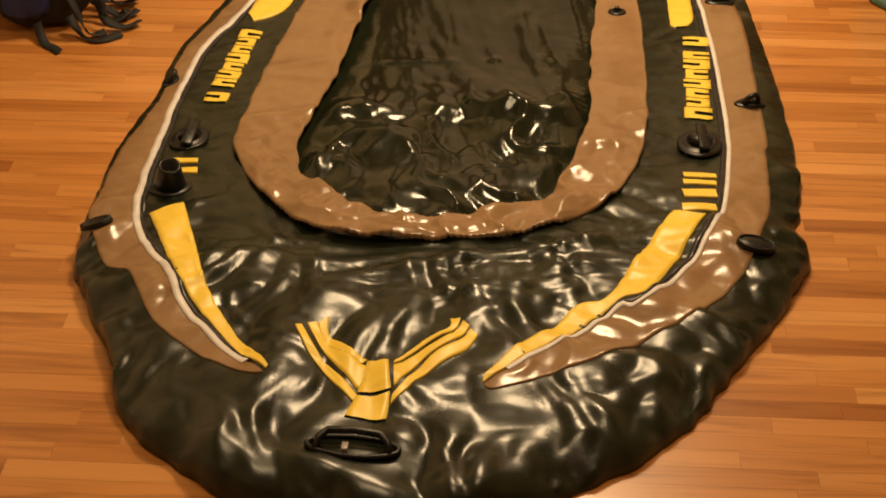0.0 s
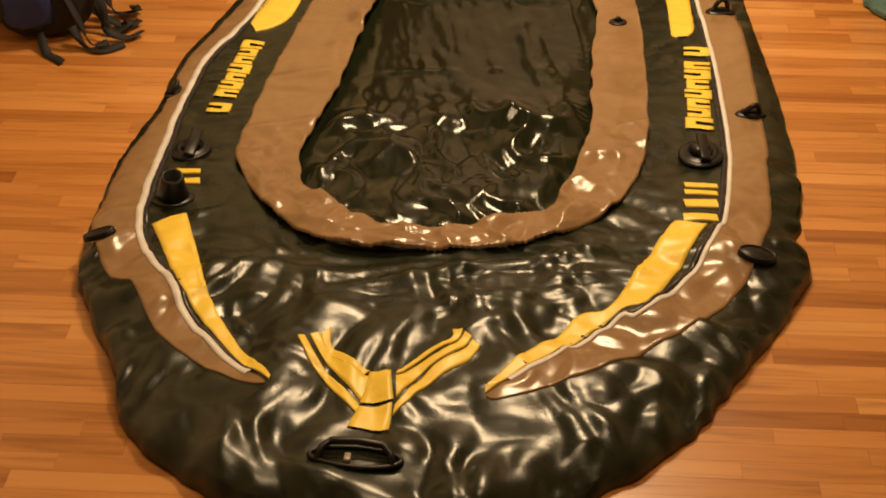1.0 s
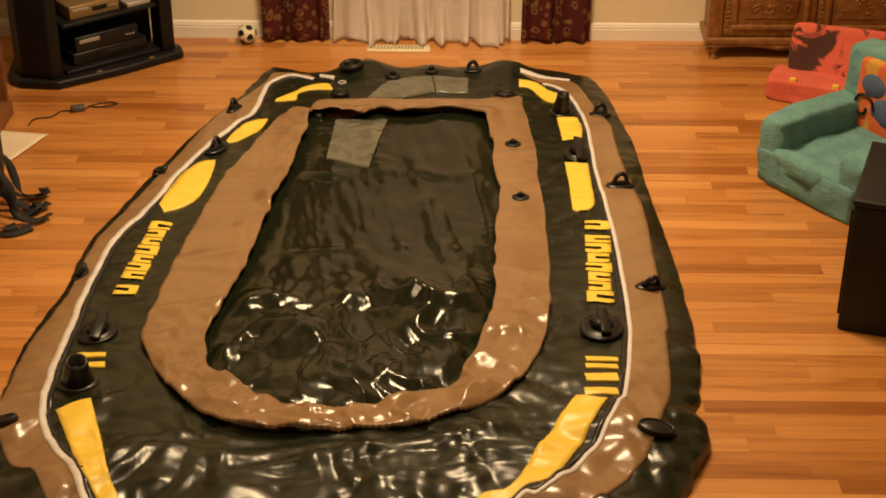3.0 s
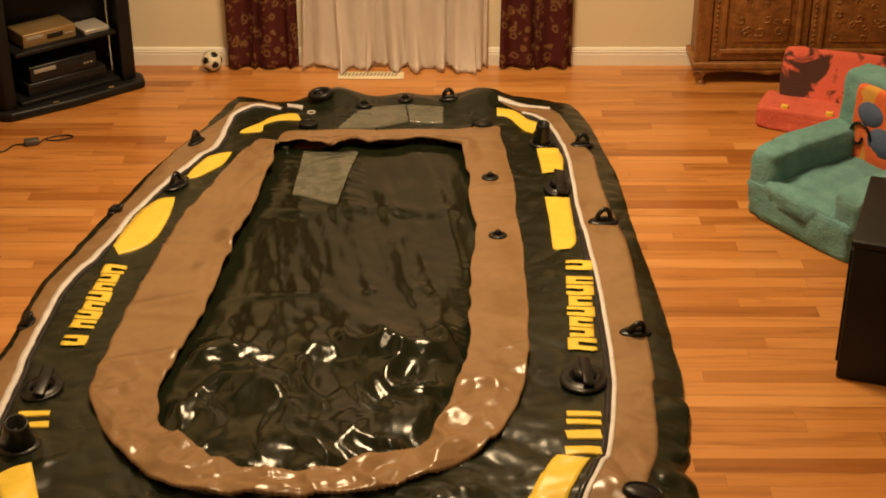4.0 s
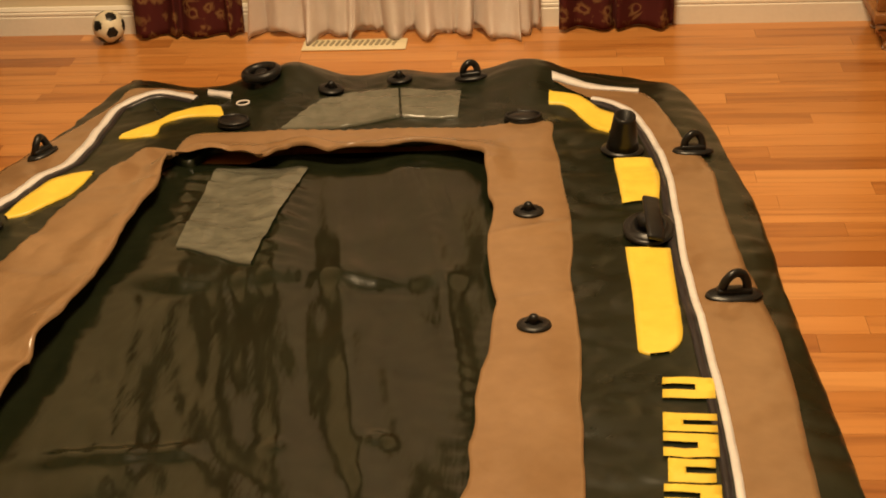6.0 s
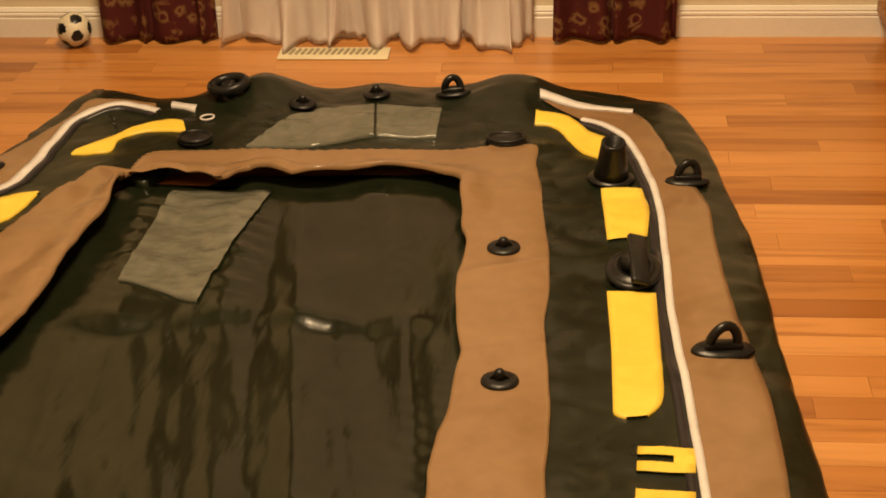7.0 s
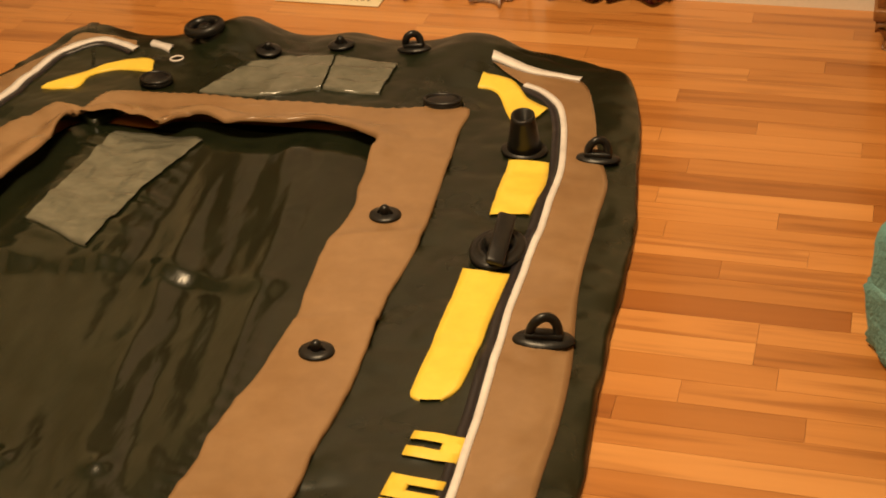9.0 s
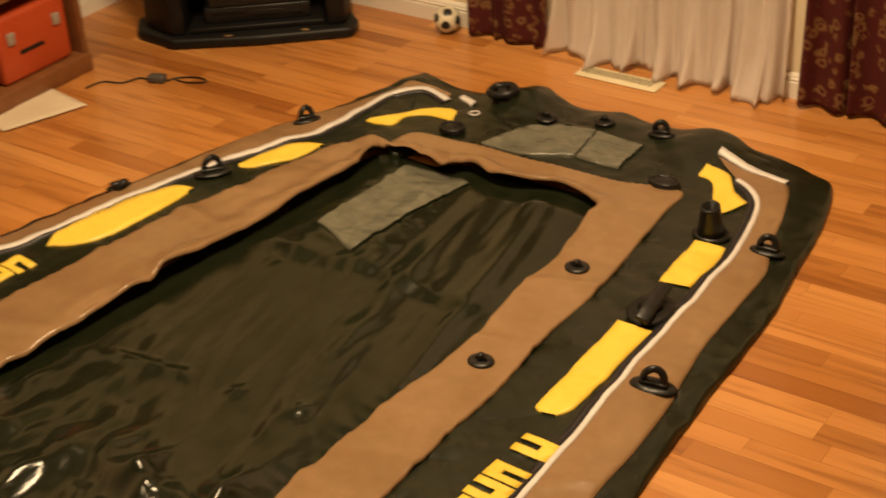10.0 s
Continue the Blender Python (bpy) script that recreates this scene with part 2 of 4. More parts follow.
WEST, EAST, SOUTH, NORTH, TOP = -1.36, 3.4, -3.4, 3.85, 2.72
structure("wall_north", box(WEST - 0.12, NORTH, 0, EAST + 0.12, NORTH + 0.12, TOP, 0), WALL, "cream painted wall behind the curtains")
structure("wall_west", box(WEST - 0.12, SOUTH, 0, WEST, NORTH - 0.002, TOP, 0), WALL, "cream painted wall behind the bookcase")
structure("wall_east", box(EAST, SOUTH, 0, EAST + 0.12, NORTH - 0.002, TOP, 0), WALL, "cream painted wall")
structure("wall_south", box(WEST - 0.12, SOUTH - 0.12, 0, EAST + 0.12, SOUTH - 0.002, TOP, 0), WALL, "cream painted wall")
structure("ceiling", box(WEST - 0.12, SOUTH - 0.12, TOP + 0.002, EAST + 0.12, NORTH + 0.12, TOP + 0.1, 0), CEIL, "white painted ceiling")


def baseboard(length, m):
    """A moulded board with two grooves near its top."""
    prof = [(0, 0), (0.012, 0), (0.012, 0.047), (0.009, 0.050), (0.0115, 0.053), (0.0115, 0.058), (0.008, 0.061), (0.010, 0.064), (0.006, 0.072), (0, 0.073)]
    bm = bmesh.new()
    ends = [[bm.verts.new((x, -d, z)) for d, z in prof] for x in (0, length)]
    for i in range(len(prof)):
        j = (i + 1) % len(prof)
        bm.faces.new((ends[0][i], ends[0][j], ends[1][j], ends[1][i]))
    bm.faces.new(ends[0][::-1]), bm.faces.new(ends[1])
    bmesh.ops.recalc_face_normals(bm, faces=bm.faces)
    return structure("baseboard", moved(bm, m), TRIM, "white moulded baseboard along the wall")


baseboard(EAST - WEST - 0.03, pose(WEST + 0.015, NORTH - 0.001, 0))
baseboard(NORTH - SOUTH - 0.03, pose(WEST + 0.001, SOUTH + 0.015, 0, 0, 0, 90))

# rings added round the assumed, unseen ceiling lamps that light the room
for lx, ly in ((0.44, 0.49), (0.62, 2.48)):
    rose = thing("ceiling_lamp", "round brass ring of an assumed, unseen ceiling lamp", "lamp", pose(lx, ly, 2.64), "ceiling lamps")
    part("rim", turned([(0.37, 0.0), (0.40, 0.0), (0.405, 0.02), (0.39, 0.079), (0.365, 0.079), (0.37, 0.01)], 40), GOLD, rose)

# ---- the deflated boat: one sheet of vinyl over the floor ----
OUTLINE = [(0.320, 0.046), (0.157, 0.058), (-0.019, 0.097), (-0.132, 0.162), (-0.235, 0.245), (-0.332, 0.370), (-0.375, 0.527), (-0.437, 0.629),
            (-0.491, 0.726), (-0.549, 0.874), (-0.574, 0.972), (-0.584, 1.087), (-0.588, 1.208), (-0.581, 1.490), (-0.539, 1.742), (-0.521, 2.073),
            (-0.393, 2.600), (-0.302, 2.926), (-0.192, 3.207), (-0.182, 3.272), (-0.122, 3.424), (-0.081, 3.466), (-0.106, 3.458), (0.018, 3.444),
            (0.123, 3.456), (0.185, 3.498), (0.227, 3.479), (0.266, 3.526), (0.333, 3.489), (0.427, 3.484), (0.519, 3.511), (0.616, 3.497),
            (0.711, 3.483), (0.770, 3.496), (0.817, 3.501), (0.899, 3.462), (0.992, 3.466), (1.083, 3.442), (1.139, 3.413), (1.179, 3.306),
            (1.212, 3.145), (1.236, 2.936), (1.262, 2.697), (1.267, 2.485), (1.305, 1.837), (1.304, 1.433), (1.299, 1.369), (1.291, 1.245),
            (1.257, 1.138), (1.273, 1.038), (1.254, 0.952), (1.164, 0.763), (1.054, 0.587), (0.978, 0.434), (0.911, 0.346), (0.796, 0.233),
            (0.665, 0.143), (0.492, 0.072)]
RING_OUT = [(0.284, 0.987), (0.094, 1.014), (-0.031, 1.084), (-0.149, 1.225), (-0.230, 1.392), (-0.254, 1.496), (-0.244, 1.672), (-0.244, 1.760),
            (-0.215, 2.076), (-0.159, 2.474), (-0.077, 2.764), (0.017, 3.042), (0.078, 3.021), (0.120, 3.128), (0.264, 3.140), (0.480, 3.140),
            (0.694, 3.149), (0.857, 3.180), (0.870, 3.081), (0.888, 2.886), (0.898, 2.695), (0.902, 2.526), (0.914, 2.141), (0.906, 1.723),
            (0.900, 1.622), (0.859, 1.394), (0.786, 1.222), (0.696, 1.124), (0.567, 1.040), (0.425, 1.000)]
RING_IN = [(0.275, 1.096), (0.139, 1.138), (0.008, 1.239), (-0.056, 1.343), (-0.072, 1.522), (-0.052, 1.650), (-0.011, 1.897), (0.017, 2.148),
            (0.057, 2.480), (0.086, 2.822), (0.102, 3.022), (0.239, 3.013), (0.295, 2.992), (0.337, 3.046), (0.467, 3.017), (0.576, 3.057),
            (0.717, 3.015), (0.740, 2.887), (0.755, 2.732), (0.759, 2.558), (0.767, 2.403), (0.749, 2.063), (0.744, 1.719), (0.723, 1.566),
            (0.673, 1.355), (0.623, 1.227), (0.521, 1.154), (0.377, 1.104)]
RIM = even(curve(OUTLINE, 900, True), 760, True)
R_OUT, R_IN = curve(RING_OUT, 520, True), curve(RING_IN, 520, True)
R_OUT = R_OUT + 0.007 * np.array([[noise.noise((y * 4, x * 2, 71.0)) + 0.5 * noise.noise((y * 13, x * 5, 73.0)), 0.6 * noise.noise((x * 5, y * 3, 75.0))] for x, y in R_OUT])


def roughened(line):
    """The rim with its small dents, deeper round the bow."""
    out = line.copy()
    d = np.roll(line, -1, 0) - np.roll(line, 1, 0)
    d /= np.hypot(*d.T)[:, None]
    for i, (x, y) in enumerate(line):
        deep = 0.016 if y < 1.5 else 0.006
        k = deep * (noise.noise((x * 6, y * 6, 51.0)) + 0.6 * noise.noise((x * 17, y * 17, 53.0)))
        out[i] += k * np.array([-d[i, 1], d[i, 0]])
    return out


RIM = roughened(RIM)


def nearest(xy, line):
    out = np.empty(len(xy))
    for k in range(0, len(xy), 4000):
        d = xy[k:k + 4000, None] - line[None]
        out[k:k + 4000] = np.sqrt((d * d).sum(-1).min(1))
    return out


def within(xy, line):
    """Which points lie inside a closed line."""
    x, y = xy.T
    inside = np.zeros(len(xy), bool)
    a, b = line, np.roll(line, -1, 0)
    for (x0, y0), (x1, y1) in zip(a, b):
        if y0 != y1:
            cross = (y0 > y) != (y1 > y)
            inside ^= cross & (x < (x1 - x0) * (y - y0) / (y1 - y0) + x0)
    return inside


def ease(a, b, v):
    f = np.clip((v - a) / (b - a), 0, 1)
    return f * f * (3 - 2 * f)


def wave(u, v, w=0.0):
    return np.array([noise.noise((p, q, w)) for p, q in zip(u, v)])


def ridge(u, v, w=0.0):
    """Sharp-crested folds between wide hollows."""
    return np.clip(1 - 2.6 * np.abs(wave(u, v, w)), 0, 1) ** 2


def bump(x, y, cx, cy, r):
    return np.exp(-((x - cx) ** 2 + (y - cy) ** 2) / (r * r))


def relief(xy, kind="auto"):
    """Height of the slack vinyl over the floor: puffed rim, ring tube, sunken floor sheet, and its folds."""
    # the boat's own lengthwise and crosswise measure, which its folds follow
    x = -0.2913 + 0.9545 * xy[:, 0] + 0.1405 * xy[:, 1]
    y = 0.2943 + -0.0685 * xy[:, 0] + 0.8980 * xy[:, 1]
    rim, ring_o, ring_i = nearest(xy, RIM), nearest(xy, R_OUT[::2]), nearest(xy, R_IN[::2])
    in_o, in_i = within(xy, R_OUT[::2]), within(xy, R_IN[::2])
    if kind != "auto":
        in_o, in_i = np.full(len(xy), kind != "hull"), np.full(len(xy), kind == "floor")
    bow = ease(1.75, 1.05, y)
    z = 0.012 + (0.017 + 0.026 * bow) * (1 - np.exp(-rim / 0.045))
    z -= 0.004 * bow * np.exp(-ring_o / 0.05) * ~in_o
    across = ring_o / (ring_o + ring_i + 1e-6)
    tube_h = 0.0015 + 0.0015 * bow + (0.005 + 0.006 * bow) * np.sqrt(np.clip(1 - (2 * across - 1) ** 2, 0, 1))
    z = np.where(in_o & ~in_i, z + tube_h, z)
    # bow: fan of folds from the ring to the rim, and creases along the ring
    th, rr = np.arctan2(x - 0.08, 1.55 - y), np.hypot(x - 0.08, y - 1.55)
    kink = 0.25 * wave(x * 5, y * 5, 21.0)
    fan = np.abs(wave(th * 4.2 + kink, rr * 2.6, 1.0)) + 0.45 * np.abs(wave(th * 9.0 + 2 * kink, rr * 5.5, 3.0))
    fan *= ease(0.40, 0.72, rr)
    fan += 0.36 * np.abs(wave(x * 10 + 3 * kink, y * 8 + 2 * kink, 23.0))
    big = wave(x * 4.0 + 0.6 * y, y * 4.5, 8.0)
    hull = (~in_o).astype(float)
    z += hull * bow * (0.042 * fan + 0.016 * big - 0.009)
    lap = np.exp(-((y - 1.04 - 0.35 * (x - 0.2) ** 2) / 0.11) ** 2) * np.exp(-((x - 0.25) / 0.55) ** 2)
    z += hull * lap * (0.040 * np.abs(wave(x * 2.6 + 4, y * 15 - x * 3.0, 5.0)) + 0.016 * np.abs(wave(x * 5 + 4, y * 30 + x * 5, 25.0)))
    near = ease(0.20, 0.02, rim)
    z += hull * ease(0.34, 0.03, rim) * (0.25 + bow) * 0.020 * np.abs(wave(th * 11 + 3 * kink, rim * 6, 55.0))
    z += hull * near * (0.012 * wave(x * 7, y * 7, 11.0) * (0.35 + bow))
    # sides: shallow ripples across
    z += hull * (1 - bow) * (0.010 * np.abs(wave(x * 4, y * 8, 2.0)) + 0.0065 * np.abs(wave(x * 9 + kink, y * 16, 6.0)) + 0.002 * np.abs(wave(x * 24, y * 36, 61.0)) - 0.004)
    # stern: two raised lumps and a sag between them
    u, v = xy.T
    z += hull * (0.044 * bump(u, v, 0.275, 3.44, 0.10) + 0.048 * bump(u, v, 0.82, 3.42, 0.115) + 0.012 * bump(u, v, 0.53, 3.42, 0.1))
    z += hull * 0.016 * bump(u, v, -0.06, 3.42, 0.09)
    z += hull * bow * ease(0.30, 0.55, rr) * (0.009 * ridge(th * 2.6 + 1.5 * kink, rr * 2.4, 101.0) + 0.006 * ridge(x * 5 + 3 * kink, y * 6, 103.0))
    # ring: crumpled at the bow end and along the port side
    soft = (in_o & ~in_i).astype(float)
    z += soft * ease(1.95, 1.35, y) * (0.026 * np.abs(wave(x * 6 + kink, y * 6.5, 4.0)) + 0.018 * np.abs(wave(x * 11, y * 11 + 2 * kink, 9.0)) + 0.004 * np.abs(wave(x * 20 + kink, y * 20, 93.0)) - 0.010)
    z += soft * ease(1.98, 1.45, y) * (0.013 * ridge(th * 2.8 + 2 * kink, rr * 6, 105.0) + 0.006 * ridge(x * 9 + 2 * kink, y * 9, 107.0))
    # the tube doubles over itself on the starboard side
    lip = 1.70 + 0.05 * np.sin(14 * u)
    z += soft * ease(0.55, 0.66, u) * 0.020 * ease(lip + 0.012, lip - 0.012, v) * ease(1.30, 1.62, v)
    z += soft * (0.0035 * wave(x * 8, y * 8, 7.0) + 0.0055 * np.abs(wave(x * 5, y * 18 + kink, 27.0)))
    z += soft * ease(0.30, 0.10, x) * ease(2.4, 2.8, y) * 0.018 * np.abs(wave(x * 9, y * 7, 12.0))
    for y0, k in ((2.40, 0.10), (2.12, -0.15), (2.02, 0.2), (2.90, -0.1), (2.62, 0.25), (1.88, -0.3)):
        z += soft * ease(0.55, 0.7, x) * 0.0065 * np.exp(-((y - y0 - k * (x - 0.8)) / 0.016) ** 2)
        z += soft * ease(0.25, 0.1, x) * 0.0075 * np.exp(-((y - y0 + 0.07 + k * (x + 0.05)) / 0.020) ** 2)
    # clear pocket at the stern: puckered film
    pocket = hull * ease(0.40, 0.46, x) * ease(0.84, 0.79, x) * ease(3.13, 3.16, y) * ease(3.30, 3.26, y)
    z += pocket * (0.013 * np.abs(wave(x * 7 + kink, y * 26, 81.0)) + 0.005 * np.abs(wave(x * 22, y * 40, 83.0)))
    # slack inner edge of the ring, lifted off the floor sheet at the stern and to port
    slack = ease(0.5, 1.0, across) * np.clip(ease(2.7, 3.0, y) + ease(0.30, 0.05, x) * ease(1.9, 2.2, y), 0, 1)
    z += soft * slack * (0.012 + 0.030 * np.abs(wave(x * 9, y * 9, 18.0)))
    # floor sheet: lengthwise ribs, two cross folds, crumpled foot
    fold = 1.79 + 0.02 * np.sin(9 * x) - 0.03 * x
    fold2 = 2.585 - 0.08 * x + 0.012 * np.sin(17 * x)
    f = 0.012 + 0.004 * np.abs(wave(x * 8 + 0.4 * kink, y * 2.4, 77.0)) + 0.006 * ridge(x * 5.5, y * 0.5, 79.0) * ease(0.30, 0.55, x) + 0.007 * np.abs(wave(x * 12, y * 1.3, 2.5)) + 0.003 * np.abs(wave(x * 25, y * 3.5, 63.0)) + 0.003 * wave(x * 5, y * 7, 3.5)
    f += 0.040 * ease(fold - 0.06, fold, y) * np.exp(-np.clip(y - fold, 0, 9) / 0.20) * (0.75 + 0.9 * wave(x * 7, y * 2, 43.0))
    f += 0.018 * np.exp(-((y - fold - 0.01) / 0.10) ** 2) * np.abs(wave(x * 14, y * 8, 45.0))
    f += 0.014 * ease(fold2 - 0.05, fold2, y) * np.exp(-np.clip(y - fold2, 0, 9) / 0.3) * (0.8 + 0.6 * wave(x * 11, y, 65.0))
    f += 0.014 * np.exp(-((y - fold2 + 0.03) / 0.05) ** 2) * np.abs(wave(x * 20, y * 6, 67.0))
    foot = ease(1.86, 1.72, y)
    film = ease(0.22, 0.25, x) * ease(0.50, 0.46, x) * ease(2.58, 2.62, y) * ease(3.0, 2.96, y)
    f += film * (0.011 * np.abs(wave(x * 8, y * 22 + x * 6, 85.0)) + 0.004 * np.abs(wave(x * 26, y * 34, 87.0)))
    crush = 0.5 * wave(x * 6, y * 6, 41.0)
    f += foot * (0.034 * np.abs(wave(x * 6.0 + crush, y * 5.0, 14.0)) + 0.013 * np.abs(wave(x * 11 + 2 * crush, y * 8 + crush, 15.0)) + 0.002 * np.abs(wave(x * 26, y * 22, 17.0)))
    f += foot * (0.022 * ridge(x * 4.5 + 1.5 * crush, y * 3.0, 109.0) + 0.008 * ridge(x * 10 + crush, y * 8 + 2 * crush, 111.0))
    f += 0.022 * ease(fold - 0.02, fold + 0.02, y) * ease(fold + 0.16, fold + 0.05, y) * ridge(x * 9 + 0.5 * crush, y * 1.5, 113.0) * ease(0.0, 0.25, x)
    f += 0.004 * ease(2.25, 1.9, y) * (1 - foot) * wave(x * 9, y * 9, 16.0)
    f += 0.006 * ease(2.5, 2.0, y) * (1 - foot) * np.abs(wave(x * 13 + 5 * y, y * 7 - 3 * x, 91.0))
    f += 0.010 * np.exp(-((y - 2.06 - 0.03 * x) / 0.018) ** 2) * ridge(x * 7, y, 115.0)
    f = 0.010 + (f - 0.010) * ease(-0.005, 0.085, np.where(within(xy, R_IN[::2]), ring_i, -ring_i))
    return np.where(in_i, f, z)


def sheet(name, a, b, across, lift, mat, parent, closed=False, skirt=0.006, label="", drop=None, kind="auto"):
    """Vinyl between two lines of equal count, laid over the relief, with a turned-down edge on both sides."""
    n = len(a)
    v = np.linspace(0, 1, across)
    xy = (a[:, None] * (1 - v[None, :, None]) + b[:, None] * v[None, :, None]).reshape(-1, 2)
    z = (relief(xy, kind) + lift).reshape(n, across)
    xy = xy.reshape(n, across, 2)
    if drop is not None:
        z[:, 0] = drop
    low = np.maximum(z[:, [0, -1]] - skirt, 0.0008)
    xy = np.concatenate([xy[:, :1], xy, xy[:, -1:]], 1)
    z = np.concatenate([low[:, :1], z, low[:, 1:]], 1)
    w = across + 2
    verts = np.concatenate([xy, z[..., None]], 2).reshape(-1, 3)
    faces = []
    for i in range(n if closed else n - 1):
        j = (i + 1) % n
        for k in range(w - 1):
            faces.append((i * w + k, j * w + k, j * w + k + 1, i * w + k + 1))
    me = bpy.data.meshes.new(name)
    me.from_pydata(verts.tolist(), [], faces)
    me.materials.append(mat)
    me.polygons.foreach_set("use_smooth", [True] * len(me.polygons))
    bm = bmesh.new()
    bm.from_mesh(me)
    bmesh.ops.recalc_face_normals(bm, faces=bm.faces)
    up = sum(fc.normal.z * fc.calc_area() for fc in bm.faces)
    if up < 0:
        bmesh.ops.reverse_faces(bm, faces=bm.faces)
    bm.to_mesh(me)
    bm.free()
    ob = new(name, me)
    ob.parent = parent
    return tagged(ob, label)


def ground_z(x, y):
    return float(relief(np.array([[x, y]]))[0])


boat = thing("inflatable_boat", "deflated dark olive and tan vinyl boat spread flat on the floor", "inflatable boat")
tuck = R_OUT * 0.75 + R_IN * 0.25
hull_in = even(tuck, 760, True)
# both loops start at the bow; match the inner one to the rim by shortest reach
shift = int(np.argmin(((hull_in - RIM[0]) ** 2).sum(1)))
hull_in = np.roll(hull_in, -shift, 0)
sheet("hull", RIM, hull_in, 84, 0.0, GREEN, boat, True, 0.02, "slack dark olive vinyl, creased at the bow", drop=0.010, kind="hull")
ragged = R_IN + 0.012 * np.stack([wave(R_IN[:, 0] * 11, R_IN[:, 1] * 11, 31.0), wave(R_IN[:, 0] * 11, R_IN[:, 1] * 11, 37.0)], 1)
sheet("ring_tube", R_OUT, ragged, 30, 0.003, TAN, boat, True, 0.008, "flattened tan vinyl inner tube", kind="ring")
wide = R_IN * 0.7 + R_OUT * 0.3
stern = 14 * len(wide) // len(RING_IN)
port, starboard = even(wide[:stern + 1], 330), even(np.vstack([wide[stern:], wide[:1]])[::-1], 330)
sheet("floor_sheet", port, starboard, 90, 0.0, FLOOR_GREEN, boat, False, 0.004, "glossy olive vinyl floor with cross folds", kind="floor")


def band(name, one, two, mat, lift, across=8, count=160, label="", kind="auto"):
    return sheet(name, even(curve(one, count * 2), count), even(curve(two, count * 2), count), across, lift, mat, boat, False, 0.006, label, kind=kind)


WHITE_PORT = [(0.074, 3.329), (-0.001, 3.352), (-0.062, 3.318), (-0.102, 3.261), (-0.121, 3.026), (-0.220, 2.808), (-0.322, 2.501), (-0.349, 2.344),
            (-0.440, 2.033), (-0.464, 1.721), (-0.463, 1.442), (-0.462, 1.292), (-0.437, 1.074), (-0.376, 0.920), (-0.299, 0.809), (-0.238, 0.681),
            (-0.126, 0.543), (-0.010, 0.427)]
EDGE_PORT = [(0.058, 3.370), (-0.009, 3.380), (-0.089, 3.373), (-0.105, 3.323), (-0.167, 3.198), (-0.251, 3.045), (-0.318, 2.790), (-0.379, 2.528),
            (-0.502, 2.025), (-0.520, 1.697), (-0.562, 1.448), (-0.569, 1.174), (-0.556, 1.047), (-0.463, 0.843), (-0.392, 0.790), (-0.316, 0.650),
            (-0.256, 0.571), (-0.156, 0.494), (-0.043, 0.423), (-0.006, 0.419)]
WHITE_STAR = [(0.953, 3.284), (1.013, 3.247), (1.049, 3.185), (1.073, 3.078), (1.090, 2.968), (1.095, 2.845), (1.098, 2.695), (1.100, 2.526),
            (1.122, 2.146), (1.126, 1.827), (1.123, 1.571), (1.108, 1.408), (1.077, 1.185), (1.043, 1.080), (0.979, 0.928), (0.846, 0.737),
            (0.793, 0.730), (0.705, 0.632), (0.601, 0.533), (0.486, 0.424)]
EDGE_STAR = [(0.871, 3.346), (0.969, 3.336), (1.060, 3.329), (1.109, 3.208), (1.144, 3.055), (1.182, 2.946), (1.187, 2.805), (1.199, 2.591),
            (1.234, 2.303), (1.235, 1.897), (1.233, 1.573), (1.220, 1.502), (1.200, 1.219), (1.159, 1.053), (1.109, 0.907), (1.030, 0.777),
            (0.937, 0.679), (0.857, 0.620), (0.745, 0.519), (0.637, 0.462), (0.515, 0.408), (0.486, 0.420)]


def beside(points, gap):
    """A line set off sideways, and drawn in to a point at its last end."""
    c = curve(points, 120)
    d = np.gradient(c, axis=0)
    d /= np.hypot(*d.T)[:, None] + 1e-9
    return (c + gap * np.stack([-d[:, 1], d[:, 0]], 1))[::4]


band("side_band", WHITE_PORT, EDGE_PORT, TAN, 0.0035, 12, 260, "tan vinyl side band")
band("side_band", WHITE_STAR, EDGE_STAR, TAN, 0.0035, 12, 260, "tan vinyl side band")
band("stripe", beside(WHITE_PORT, -0.010), beside(WHITE_PORT, 0.008), WHITE_PRINT, 0.006, 3, 260, "white stripe")
band("stripe", beside(WHITE_STAR, -0.005), beside(WHITE_STAR, 0.007), WHITE_PRINT, 0.006, 3, 260, "white stripe")
band("dark_stripe", beside(WHITE_PORT, 0.009), beside(WHITE_PORT, 0.022), NAVY, 0.004, 3, 240, "thin black outline")
band("dark_stripe", beside(WHITE_STAR, -0.022), beside(WHITE_STAR, -0.008), NAVY, 0.004, 3, 240, "thin black outline")

band("stripe", [(0.867, 3.376), (0.958, 3.361), (1.058, 3.351)], [(0.868, 3.354), (0.958, 3.342), (1.056, 3.332)], WHITE_PRINT, 0.006, 3, 60, "white stripe")
band("stripe", [(0.153, 3.352), (0.122, 3.369), (0.092, 3.380)], [(0.153, 3.328), (0.126, 3.344), (0.095, 3.358)], WHITE_PRINT, 0.006, 3, 40, "white stripe")


def print_patch(one, two, mat=YELLOW, name="printed_panel", label="yellow printed panel", lift=0.0045, across=7, count=40, kind="auto"):
    return band(name, one, two, mat, lift, across, count, label, kind)


